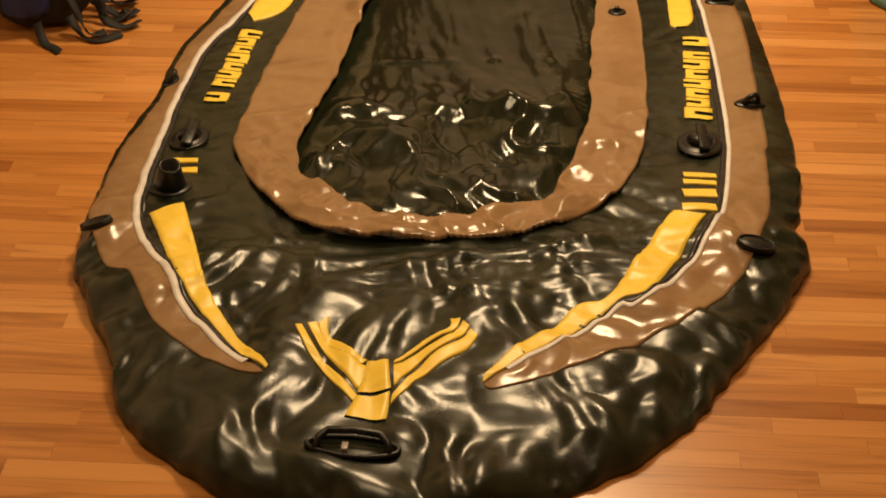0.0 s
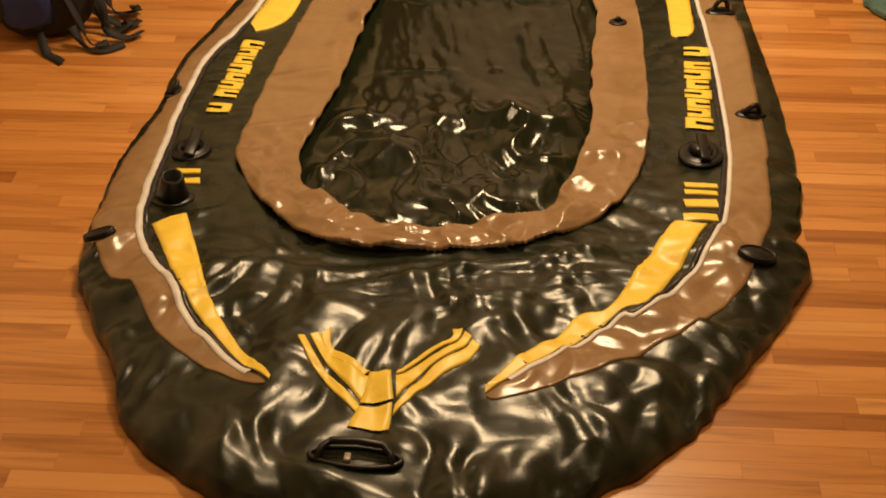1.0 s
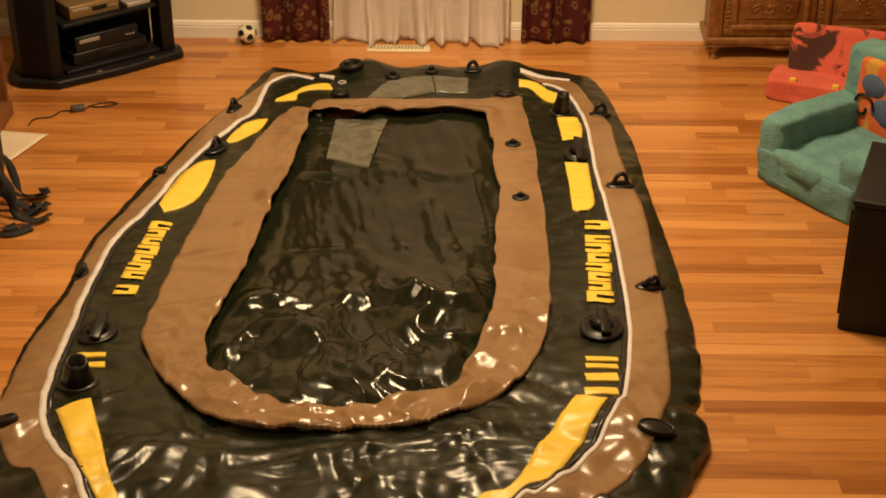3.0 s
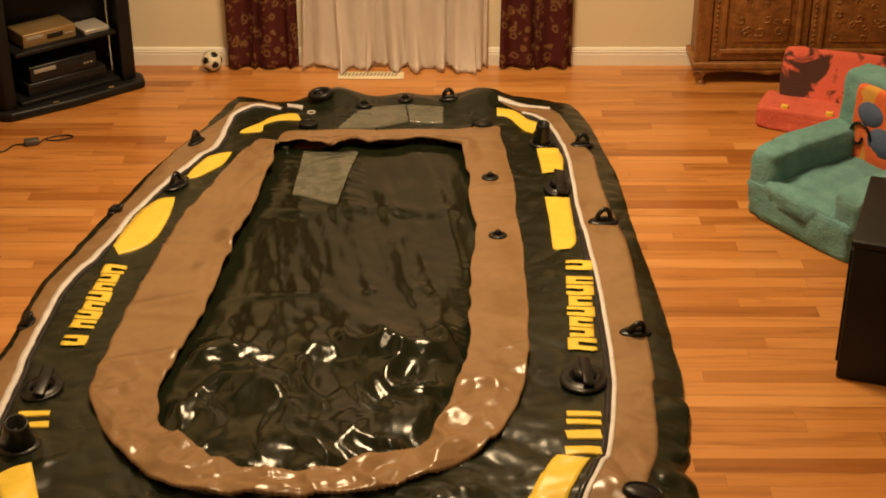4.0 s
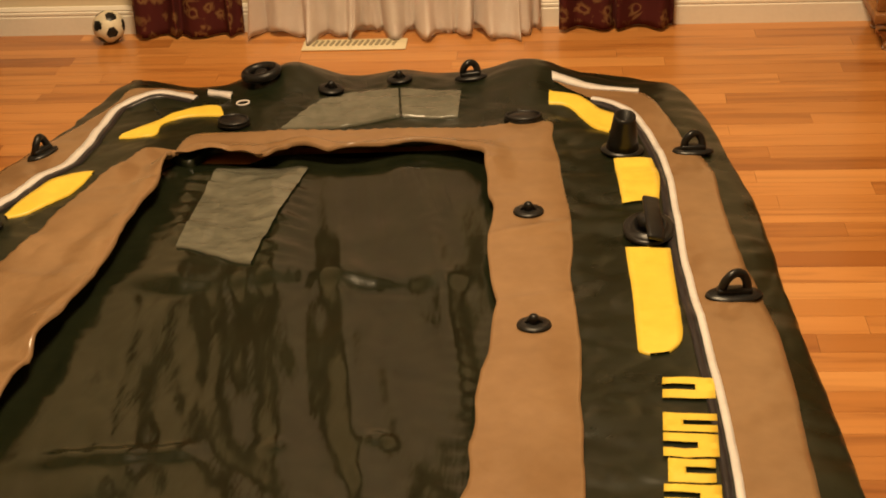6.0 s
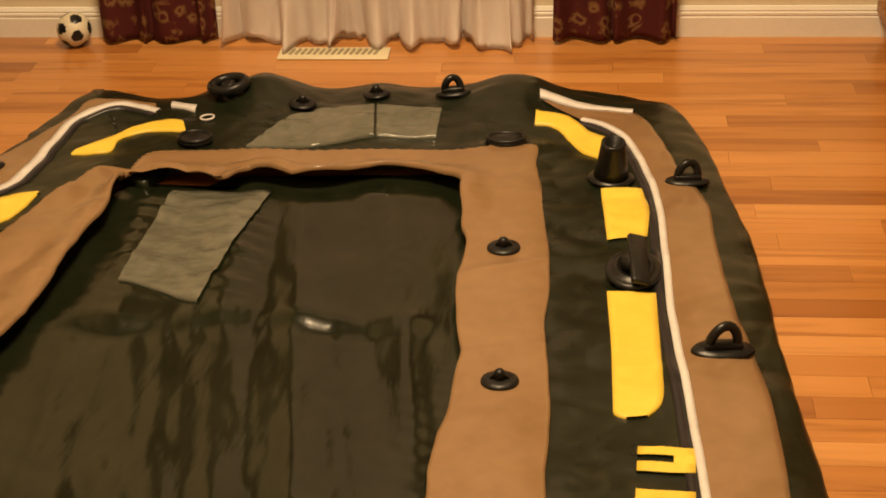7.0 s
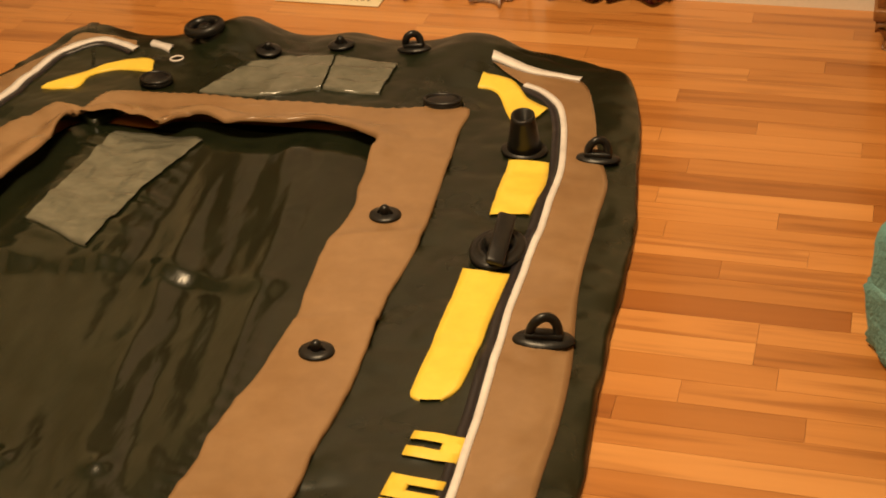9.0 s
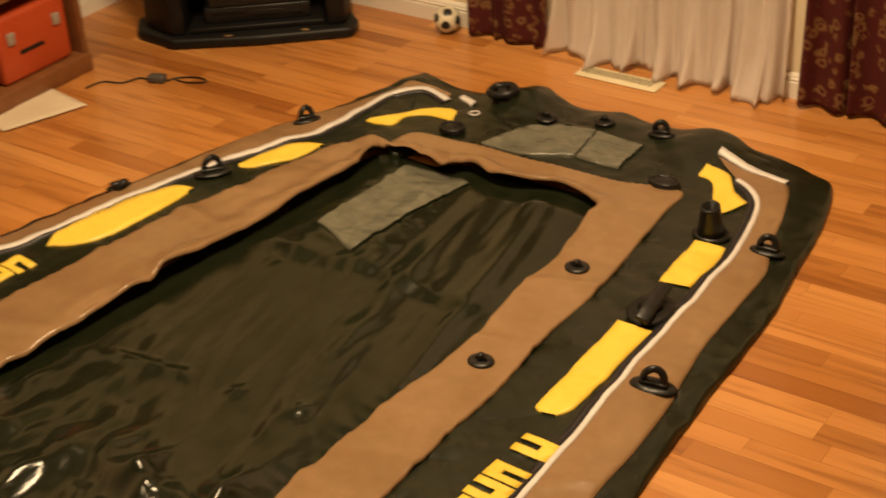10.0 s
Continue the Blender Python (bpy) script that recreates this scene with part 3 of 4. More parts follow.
# long yellow horns at the bow
print_patch([(-0.408, 1.089), (-0.337, 0.927), (-0.272, 0.787), (-0.200, 0.674), (-0.113, 0.559), (0.001, 0.431)],
            [(-0.325, 1.134), (-0.262, 0.956), (-0.199, 0.768), (-0.102, 0.597), (-0.043, 0.517), (0.003, 0.443)], count=90)
print_patch([(1.025, 1.130), (0.935, 0.921), (0.856, 0.773), (0.793, 0.750), (0.696, 0.638), (0.595, 0.537), (0.482, 0.427)],
            [(0.945, 1.165), (0.825, 0.891), (0.768, 0.768), (0.697, 0.735), (0.628, 0.634), (0.553, 0.549), (0.483, 0.445)], count=90)
# starboard stripes
print_patch([(0.983, 1.365), (1.029, 1.365), (1.071, 1.364)],
            [(0.984, 1.340), (1.031, 1.339), (1.072, 1.339)], name="printed_stripe", label="short yellow stripe", count=14)
print_patch([(0.979, 1.318), (1.025, 1.317), (1.067, 1.316)],
            [(0.980, 1.292), (1.027, 1.291), (1.068, 1.291)], name="printed_stripe", label="short yellow stripe", count=14)
print_patch([(0.972, 1.261), (1.019, 1.260), (1.060, 1.259)],
            [(0.976, 1.220), (1.022, 1.219), (1.063, 1.218)], name="printed_stripe", label="short yellow stripe", count=14)
print_patch([(0.967, 1.186), (1.013, 1.185), (1.055, 1.184)],
            [(0.969, 1.154), (1.016, 1.153), (1.057, 1.151)], name="printed_stripe", label="short yellow stripe", count=14)
print_patch([(-0.406, 1.321), (-0.370, 1.326), (-0.327, 1.327)],
            [(-0.403, 1.300), (-0.366, 1.304), (-0.323, 1.305)], name="printed_stripe", label="short yellow stripe", count=14)
print_patch([(-0.414, 1.370), (-0.377, 1.375), (-0.334, 1.375)],
            [(-0.410, 1.348), (-0.373, 1.353), (-0.331, 1.353)], name="printed_stripe", label="short yellow stripe", count=14)
# panels along both sides
print_patch([(0.998, 2.613), (1.003, 2.449), (1.004, 2.307), (1.006, 2.270), (1.023, 2.263)],
            [(1.078, 2.616), (1.078, 2.495), (1.079, 2.376), (1.076, 2.301), (1.054, 2.268)])
print_patch([(0.990, 2.986), (0.995, 2.885), (1.000, 2.791)],
            [(1.065, 2.989), (1.076, 2.905), (1.069, 2.802)])
print_patch([(0.861, 3.307), (0.925, 3.295), (0.969, 3.236), (1.018, 3.202)],
            [(0.860, 3.263), (0.904, 3.249), (0.948, 3.162), (0.985, 3.123)])
print_patch([(-0.204, 2.611), (-0.268, 2.587), (-0.314, 2.467), (-0.343, 2.279)],
            [(-0.203, 2.590), (-0.207, 2.426), (-0.238, 2.297), (-0.318, 2.226)])
print_patch([(-0.060, 2.955), (-0.130, 2.924), (-0.175, 2.838), (-0.189, 2.769)],
            [(-0.061, 2.939), (-0.085, 2.864), (-0.139, 2.783), (-0.180, 2.758)])
print_patch([(0.139, 3.280), (0.104, 3.294), (0.047, 3.258), (0.013, 3.218), (-0.050, 3.147)],
            [(0.154, 3.236), (0.076, 3.235), (0.028, 3.203), (0.018, 3.139), (-0.053, 3.130)])


# plain yellow blocks where the maker's name stands, one block for each sign
def sign_blocks(start, end, wide, flip):
    start, end = Vector(start), Vector(end)
    run = end - start
    side = Vector((-run.y, run.x)).normalized() * wide / 2
    spans = [(0.0, 0.118), (0.128, 0.232), (0.242, 0.346), (0.356, 0.466), (0.476, 0.584), (0.594, 0.704), (0.714, 0.81), (0.89, 1.0)]
    for k, (a, b) in enumerate(spans):
        size = 0.84 if k in (1, 2, 4) else 1.0
        turn = 1 if (k + flip) % 2 else -1
        step = b - a
        for lo, hi, at0, at1 in ((-1.0, 1.0, a, a + 0.36 * step), (-1.0, 1.0, b - 0.36 * step, b), (0.25, 1.0, a + 0.30 * step, b - 0.30 * step)):
            p0, p1 = start + run * at0, start + run * at1
            one, two = side * lo * size * turn, side * hi * size * turn
            mid = (p0 + p1) / 2 + run.normalized() * 0.0012
            print_patch([tuple(p0 + one), tuple(mid + one), tuple(p1 + one)], [tuple(p0 + two), tuple(mid + two), tuple(p1 + two)],
                        name="printed_block", label="chunky yellow printed block", across=6, count=6)


sign_blocks((1.050, 1.681), (1.077, 2.186), 0.080, 1)
sign_blocks((-0.312, 2.157), (-0.349, 1.702), 0.068, 0)

# emblem at the bow: swept bars either side of a plain tapered block
EMBLEM = [
    ([(0.041, 0.605), (0.078, 0.524), (0.135, 0.446), (0.201, 0.361)], [(0.056, 0.610), (0.100, 0.525), (0.156, 0.454), (0.206, 0.388)]),
    ([(0.068, 0.617), (0.108, 0.542), (0.169, 0.460), (0.206, 0.407)], [(0.087, 0.625), (0.135, 0.554), (0.182, 0.509), (0.223, 0.477)]),
    ([(0.092, 0.621), (0.112, 0.571), (0.151, 0.530), (0.207, 0.490)], [(0.115, 0.648), (0.121, 0.595), (0.165, 0.543), (0.219, 0.499)]),
    ([(0.464, 0.604), (0.440, 0.546), (0.373, 0.482), (0.283, 0.351)], [(0.445, 0.624), (0.425, 0.576), (0.358, 0.513), (0.286, 0.381)]),
    ([(0.444, 0.632), (0.419, 0.584), (0.346, 0.512), (0.287, 0.406)], [(0.428, 0.646), (0.401, 0.596), (0.337, 0.536), (0.280, 0.480)]),
    ([(0.421, 0.655), (0.411, 0.622), (0.354, 0.570), (0.279, 0.490)], [(0.397, 0.662), (0.397, 0.627), (0.347, 0.582), (0.282, 0.505)]),
    ([(0.219, 0.495), (0.212, 0.443), (0.206, 0.398)], [(0.267, 0.498), (0.274, 0.446), (0.281, 0.402)]),
    ([(0.205, 0.384), (0.199, 0.346), (0.188, 0.310)], [(0.279, 0.392), (0.280, 0.351), (0.278, 0.306)]),
]
for one, two in EMBLEM:
    print_patch(one, two, name="emblem_bar", label="yellow printed emblem shape", count=26, across=6)


# ---- fittings of the boat ----
def fitting(name, x, y, turn=0.0, lift=0.004, label=""):
    """An empty-free base for a fitting: its pose on the vinyl."""
    e = 0.02
    zx = (ground_z(x + e, y) - ground_z(x - e, y)) / (2 * e)
    zy = (ground_z(x, y + e) - ground_z(x, y - e)) / (2 * e)
    up = Vector((-zx, -zy, 1.6)).normalized()
    return Matrix.Translation((x, y, ground_z(x, y) + lift)) @ Vector((0, 0, 1)).rotation_difference(up).to_matrix().to_4x4() @ pose(0, 0, 0, 0, 0, turn)


def place(ob, m):
    ob.matrix_local = m
    return ob


def rope_ring(x, y, turn, size=1.0, lean=0.0):
    """A lens-shaped rubber patch with a standing loop on a moulded foot."""
    m = fitting("", x, y, turn)
    base = place(part("rope_ring", turned([(0.050, 0.0), (0.047, 0.004), (0.030, 0.007), (0.001, 0.008)], 28, size, 0.55 * size), BLACK, boat, "black rubber rope ring"), m)
    part("foot", moved(box(-0.030 * size, -0.010, 0.004, 0.030 * size, 0.010, 0.016, 0.004), pose(0, 0, 0)), BLACK, base)
    loop = [(0.022 * size * math.cos(a), 0.004 * math.sin(2 * a), 0.012 + 0.032 * size * math.sin(a)) for a in np.linspace(-0.25, math.pi + 0.25, 15)]
    part("loop", moved(tube(loop, 0.0078, 10), pose(0, 0, 0, lean, 0, 0)), BLACK, base)
    return base


rope_ring(1.173, 2.442, 8)
rope_ring(1.204, 1.775, 10, 0.95, 24)
rope_ring(1.150, 3.024, 4, 0.85)
rope_ring(-0.197, 3.055, 60, 0.8)
rope_ring(-0.212, 2.694, 55, 1.0)
rope_ring(-0.506, 1.835, 72, 0.8, 30)
rope_ring(0.686, 3.402, 3, 0.75)
rope_ring(-0.388, 2.535, 70, 0.7, 60)


def knob(x, y):
    base = place(part("cleat", turned([(0.029, 0.0), (0.028, 0.003), (0.020, 0.005), (0.001, 0.006)], 28, 1.0, 0.9), BLACK, boat, "black round rubber cleat"), fitting("", x, y))
    part("knob", turned([(0.010, 0.003), (0.008, 0.009), (0.009, 0.013), (0.008, 0.017), (0.005, 0.020), (0.001, 0.0205)], 16), BLACK, base)
    part("lug", tube([(-0.013, 0, 0.004), (-0.008, 0, 0.011), (0, 0, 0.015), (0.008, 0, 0.011), (0.013, 0, 0.004)], 0.003), BLACK, base)


knob(0.837, 2.335)
knob(0.823, 2.744)
knob(0.377, 3.348)
knob(0.526, 3.394)


def socket(x, y, turn, tilt, size=1.0):
    """An oar socket: a flange and a leaning tapered cup."""
    base = place(part("oar_socket", turned([(0.062, 0.0), (0.060, 0.004), (0.045, 0.008), (0.001, 0.009)], 30, size, size * 0.9), BLACK, boat, "black rubber oar socket"), fitting("", x, y, turn))
    cup = turned([(0.048, 0.0), (0.040, 0.03), (0.032, 0.075), (0.031, 0.083), (0.024, 0.084), (0.022, 0.05)], 24, size, size)
    part("cup", moved(cup, pose(0, 0, 0.002, tilt, 0, 0)), BLACK, base)


socket(-0.379, 1.218, 20, 20, 0.95)
socket(1.009, 3.030, 0, 12, 0.72)


def valve(x, y, turn, size=1.0):
    """A round screw valve: flange, raised collar and a strap across."""
    base = place(part("valve", turned([(0.066, 0.0), (0.066, 0.004), (0.058, 0.008), (0.050, 0.006), (0.046, 0.012), (0.038, 0.013), (0.035, 0.005), (0.001, 0.005)], 36,
                                      size, size * 1.25), BLACK, boat, "black round air valve"), fitting("", x, y, turn))
    part("cap", turned([(0.030, 0.004), (0.031, 0.020), (0.028, 0.027), (0.012, 0.030), (0.001, 0.030)], 24, size, size), BLACK, base)
    part("strap", moved(box(-0.016, -0.062, 0.020, 0.016, 0.062, 0.032, 0.005), pose(0, 0, 0, 6, 14, 12)), BLACK, base)


valve(-0.382, 1.489, -12, 0.82)
valve(1.041, 1.528, -8, 0.95)
valve(1.043, 2.677, -8, 0.72)


def pad(x, y, turn, sx, sy):
    """A low moulded rubber pad with a raised edge."""
    base = place(part("rubber_pad", turned([(0.060, 0.0), (0.057, 0.006), (0.045, 0.011), (0.020, 0.014), (0.001, 0.014)], 30, sx, sy), BLACK, boat, "black oval rubber pad"), fitting("", x, y, turn))
    part("rim", tube([(0.052 * sx * math.cos(a), 0.052 * sy * math.sin(a), 0.010) for a in np.linspace(0, math.tau, 25)[:-1]], 0.004, 8, True), BLACK, base)


pad(-0.518, 0.992, 10, 0.74, 0.44)
pad(1.133, 0.973, -8, 0.84, 0.52)
pad(0.807, 3.188, 0, 0.7, 0.5)
pad(0.184, 3.190, 10, 0.6, 0.5)

# stern filler plug, printed ring mark and clear windows
plug = place(part("filler_plug", tube([(0.036 * math.cos(a), 0.030 * math.sin(a), 0.014) for a in np.linspace(0, math.tau, 29)[:-1]], 0.011, 10, True), BLACK, boat,
                  "black ring-shaped filler plug"), fitting("", 0.217, 3.389))
part("hub", turned([(0.016, 0.0), (0.016, 0.016), (0.011, 0.020), (0.001, 0.020)], 18), BLACK, plug)
place(part("ring_mark", tube([(0.014 * math.cos(a), 0.012 * math.sin(a), 0.001) for a in np.linspace(0, math.tau, 23)[:-1]], 0.0022, 6, True), WHITE_PRINT, boat,
           "small white printed ring"), fitting("", 0.187, 3.292))
print_patch([(0.361, 3.297), (0.439, 3.341), (0.527, 3.347)],
            [(0.291, 3.167), (0.424, 3.157), (0.541, 3.210)], CLEAR, "window_patch", "crinkled clear vinyl pocket", 0.006, 22, 50)
print_patch([(0.532, 3.347), (0.598, 3.343), (0.667, 3.337)],
            [(0.547, 3.210), (0.612, 3.211), (0.666, 3.213)], CLEAR, "window_patch", "crinkled clear vinyl pocket", 0.006, 22, 50)
print_patch([(0.185, 2.991), (0.248, 2.999), (0.314, 2.994), (0.374, 2.985)],
            [(0.176, 2.633), (0.238, 2.611), (0.291, 2.582), (0.327, 2.565)], CLEAR, "window_patch", "cloudy clear vinyl patch", 0.005, 30, 50, "floor")

# bow carrying handle: recessed oval, black grip and a grey tag
grip = place(part("carry_handle", tube([(0.098 * math.cos(a), 0.034 * math.sin(a), 0.006) for a in np.linspace(0, math.tau, 41)[:-1]], 0.006, 8, True), BLACK, boat,
                  "black carrying handle with a grey tag"), fitting("", 0.217, 0.206, -2, 0.004))
part("recess", turned([(0.094, 0.0), (0.094, 0.004), (0.001, 0.004)], 36, 1.0, 0.34), GREEN, grip)
part("grip", tube([(-0.078, -0.018, 0.006), (-0.074, 0.006, 0.020), (-0.055, 0.019, 0.030), (0, 0.022, 0.033), (0.055, 0.019, 0.030), (0.074, 0.006, 0.020), (0.078, -0.018, 0.006)], 0.0085, 10), BLACK, grip)
part("tag", box(-0.022, -0.026, 0.006, -0.008, 0.0, 0.018, 0.002), GREY, grip)


# ---- north side: curtains, ball, floor register ----
def curtain(name, x0, x1, y, folds, depth, mat, label, hem=0.0, seed=1.0, z0=0.004, z1=2.35, taper=0.0):
    """A hanging cloth with folds that open towards an uneven hem."""
    bm, rows = bmesh.new(), []
    nx, levels = int(folds * 16), [0, 0.015, 0.03, 0.05, 0.075, 0.10, 0.14, 0.2, 0.3, 0.45, 0.65, 0.9, 1.2, 1.6, 2.0, 2.3]
    for lv in levels:
        row = []
        for i in range(nx + 1):
            s = i / nx
            wob = noise.noise((s * folds * 0.9, lv * 0.6, seed))
            ph = s * folds * math.tau + 2.2 * wob
            low = math.exp(-lv / 0.10)
            x = x0 + (x1 - x0) * s + 0.012 * math.sin(ph * 0.5 + seed) + (s - 0.5) * taper * low
            yy = y - depth * (0.55 + 0.45 * math.sin(ph)) - hem * low * max(0, noise.noise((s * folds * 1.4, 3.0, seed)) + 0.25) * 1.6
            yy -= 0.55 * hem * low * abs(noise.noise((s * folds * 2.6, 5.0, seed)))
            x += 0.35 * hem * low * noise.noise((s * folds * 1.9, 9.0, seed))
            zz = z0 + lv + 0.018 * hem / 0.05 * (math.exp(-lv / 0.05)) * max(0, noise.noise((s * folds * 2.1, 7.0, seed)))
            row.append(bm.verts.new((x, yy, min(zz, z1))))
        rows.append(row)
    for a, b in zip(rows, rows[1:]):
        for i in range(nx):
            bm.faces.new((a[i], a[i + 1], b[i + 1], b[i]))
    bmesh.ops.solidify(bm, geom=list(bm.faces), thickness=0.002)
    top = thing(name, label, "curtain", group="curtains at the window")
    part("cloth", bm, mat, top)
    return top


curtain("sheer_curtain", 0.112, 0.85, 3.838, 11, 0.022, SHEER, "long sheer white curtain with a ruffled hem on the floor", 0.075, 2.3)
curtain("floral_curtain", -0.165, 0.112, 3.822, 4, 0.034, FLORAL, "dark red and gold floral curtain beside the sheer", 0.006, 5.1, 0.008)
curtain("floral_curtain", 0.89, 1.165, 3.822, 4, 0.036, FLORAL, "dark red and gold floral curtain beside the sheer", 0.006, 9.7, 0.010)

# darker louvre colour stands in for the shade in the register's slots
SLOT = mottled("shadowed_enamel", (0.26, 0.22, 0.14), (0.36, 0.31, 0.20), 9, 80, 0.05, 0.5)
register = thing("floor_register", "cream metal floor register with slanted louvres", "floor vent", pose(0.385, 3.728, 0))
part("plate", box(-0.128, -0.035, 0.0005, 0.128, 0.035, 0.005, 0.002), VENT, register)
for k in range(15):
    part("louvre", moved(box(-0.0035, -0.017, 0, 0.0035, 0.017, 0.003, 0.001), pose(-0.098 + 0.014 * k, 0.004, 0.0045, 0, 18, -12)), SLOT, register)


def soccer_ball(x, y, r):
    bm = bmesh.new()
    bmesh.ops.create_icosphere(bm, subdivisions=4, radius=r)
    ico = bmesh.new()
    bmesh.ops.create_icosphere(ico, subdivisions=1, radius=1)
    turn = Euler((0.5, 0.3, 0.2)).to_matrix()
    spots = [turn @ v.co.normalized() for v in ico.verts]
    ico.free()
    for v in bm.verts:
        d = max(v.co.normalized().dot(s) for s in spots)
        a = math.degrees(math.acos(min(1, d)))
        v.co *= 1 - 0.012 * math.exp(-((a - 20) / 2.2) ** 2)
    for f in bm.faces:
        d = max(f.calc_center_median().normalized().dot(s) for s in spots)
        f.material_index = 1 if math.degrees(math.acos(min(1, d))) < 20 else 0
    ob = link("soccer_ball", bm, [BALL_WHITE, BLACK])
    ob.matrix_world = pose(x, y, r)
    return tagged(ob, "small scuffed white and black soccer ball against the baseboard", "ball")


soccer_ball(-0.238, 3.785, 0.0405)


# ---- north-west corner: television stand, bookcase, papers, backpack ----
CORNER = pose(-0.255, 0.055, 0)
stand = thing("media_stand", "black corner media stand with open shelves of equipment", "media stand", CORNER)
part("plinth", prism([(-0.86, 3.30), (-0.80, 3.235), (-0.645, 3.222), (-0.43, 3.372), (-0.215, 3.555), (-0.235, 3.62), (-0.30, 3.67), (-0.9, 3.67)], 0.0, 0.035, 0.012, 3), BLACK_MATT, stand)
part("side_panel", prism([(-0.83, 3.32), (-0.79, 3.265), (-0.665, 3.243), (-0.630, 3.270), (-0.70, 3.38), (-0.83, 3.44)], 0.034, 0.52, 0.008), BLACK_MATT, stand)
part("side_panel", prism([(-0.295, 3.535), (-0.250, 3.572), (-0.29, 3.66), (-0.36, 3.66)], 0.034, 0.52, 0.008), BLACK_MATT, stand)
part("back_panel", prism([(-0.85, 3.42), (-0.83, 3.42), (-0.36, 3.66), (-0.85, 3.67)], 0.034, 0.52, 0.003), BLACK_MATT, stand)
part("top_panel", prism([(-0.86, 3.32), (-0.80, 3.25), (-0.645, 3.235), (-0.235, 3.565), (-0.28, 3.672), (-0.87, 3.672)], 0.519, 0.55, 0.008, 3), BLACK_MATT, stand)
FRONT = pose(-0.445, 3.41, 0, 0, 0, math.degrees(math.atan2(0.287, 0.35)))
part("shelf", moved(box(-0.215, 0.01, 0.225, 0.19, 0.17, 0.24, 0.003), FRONT), BLACK_MATT, stand)
part("shelf", moved(box(-0.215, 0.01, 0.036, 0.19, 0.17, 0.052, 0.003), FRONT), BLACK_MATT, stand)
for s in (-0.10, 0.13):
    part("door_catch", moved(box(s - 0.011, -0.030, 0.036, s + 0.011, -0.022, 0.040, 0.001), FRONT), GOLD, stand)


def recorder(x, z, w, h, mat, label, category, trim):
    ob = thing("media_player", label, category, CORNER @ FRONT @ pose(x, 0.04, z))
    part("case", box(-w / 2, 0, 0, w / 2, 0.13, h, 0.004), mat, ob)
    part("display", box(-w * 0.05, -0.0015, h * 0.35, w * 0.25, 0.002, h * 0.7, 0.0008), BLACK, ob)
    part("tray", box(-w * 0.44, -0.0015, h * 0.55, -w * 0.12, 0.002, h * 0.8, 0.0008), trim, ob)
    for k in range(3):
        part("button", moved(turned([(0.004, 0), (0.004, 0.004), (0.001, 0.004)], 12), pose(w * (0.31 + 0.05 * k), 0, h * 0.45, 90, 0, 0)), trim, ob)


recorder(-0.01, 0.052, 0.32, 0.050, BLACK, "flat black player on the lower shelf", "media player", BLACK_MATT)
recorder(-0.02, 0.103, 0.27, 0.062, BLACK, "black recorder stacked on a player", "media player", GREY)
recorder(-0.06, 0.240, 0.21, 0.052, GOLD, "champagne coloured receiver on the upper shelf", "media player", GREY)
book = thing("closed_book", "thin pale book lying on the upper shelf", "book", CORNER @ FRONT @ pose(0.125, 0.03, 0.240))
part("cover", box(-0.05, 0, 0, 0.05, 0.11, 0.016, 0.002), SILVER, book)

bookcase = thing("bookcase", "brown wooden bookcase against the wall", "bookcase")
SX0, SX1, SY0, SY1 = WEST + 0.016, -1.03, 2.30, 3.065
part("plinth", box(SX0, SY0, 0.0, SX1 + 0.012, SY1, 0.055, 0.004), SHELF_WOOD, bookcase)
part("side_panel", box(SX0, SY1 - 0.02, 0.055, SX1, SY1, 0.95, 0.002), SHELF_WOOD, bookcase)
part("side_panel", box(SX0, SY0, 0.055, SX1, SY0 + 0.02, 0.95, 0.002), SHELF_WOOD, bookcase)
part("back_panel", box(SX0, SY0 + 0.02, 0.055, SX0 + 0.01, SY1 - 0.02, 0.95, 0.001), SHELF_WOOD, bookcase)
for z in (0.30, 0.60, 0.93):
    part("shelf", box(SX0 + 0.01, SY0 + 0.02, z, SX1 - 0.004, SY1 - 0.02, z + 0.018, 0.002), SHELF_WOOD, bookcase)
case = thing("tool_case", "orange-red plastic case with two latches on the shelf", "case", pose(SX1 - 0.03, 2.895, 0.055))
part("shell", box(-0.11, -0.13, 0.0, 0.012, 0.13, 0.20, 0.014, 3), RED_CASE, case)
for y in (-0.085, 0.085):
    part("latch", box(0.011, y - 0.013, 0.115, 0.018, y + 0.013, 0.150, 0.002), GREY, case)
part("nameplate_bar", box(0.011, -0.06, 0.075, 0.0135, 0.03, 0.088, 0.0008), BLACK, case)
carton = thing("paper_stack", "stack of pale papers lying on the shelf", "papers", pose(SX1 - 0.05, 2.90, 0.318))
part("sheets", box(-0.1, -0.12, 0, 0.03, 0.12, 0.03, 0.002), PAPER, carton)
blue_box = thing("storage_box", "blue box standing on the lower shelf", "box", pose(SX1 - 0.04, 2.64, 0.055))
part("shell", box(-0.1, -0.09, 0, 0.02, 0.09, 0.17, 0.006), BLUE, blue_box)


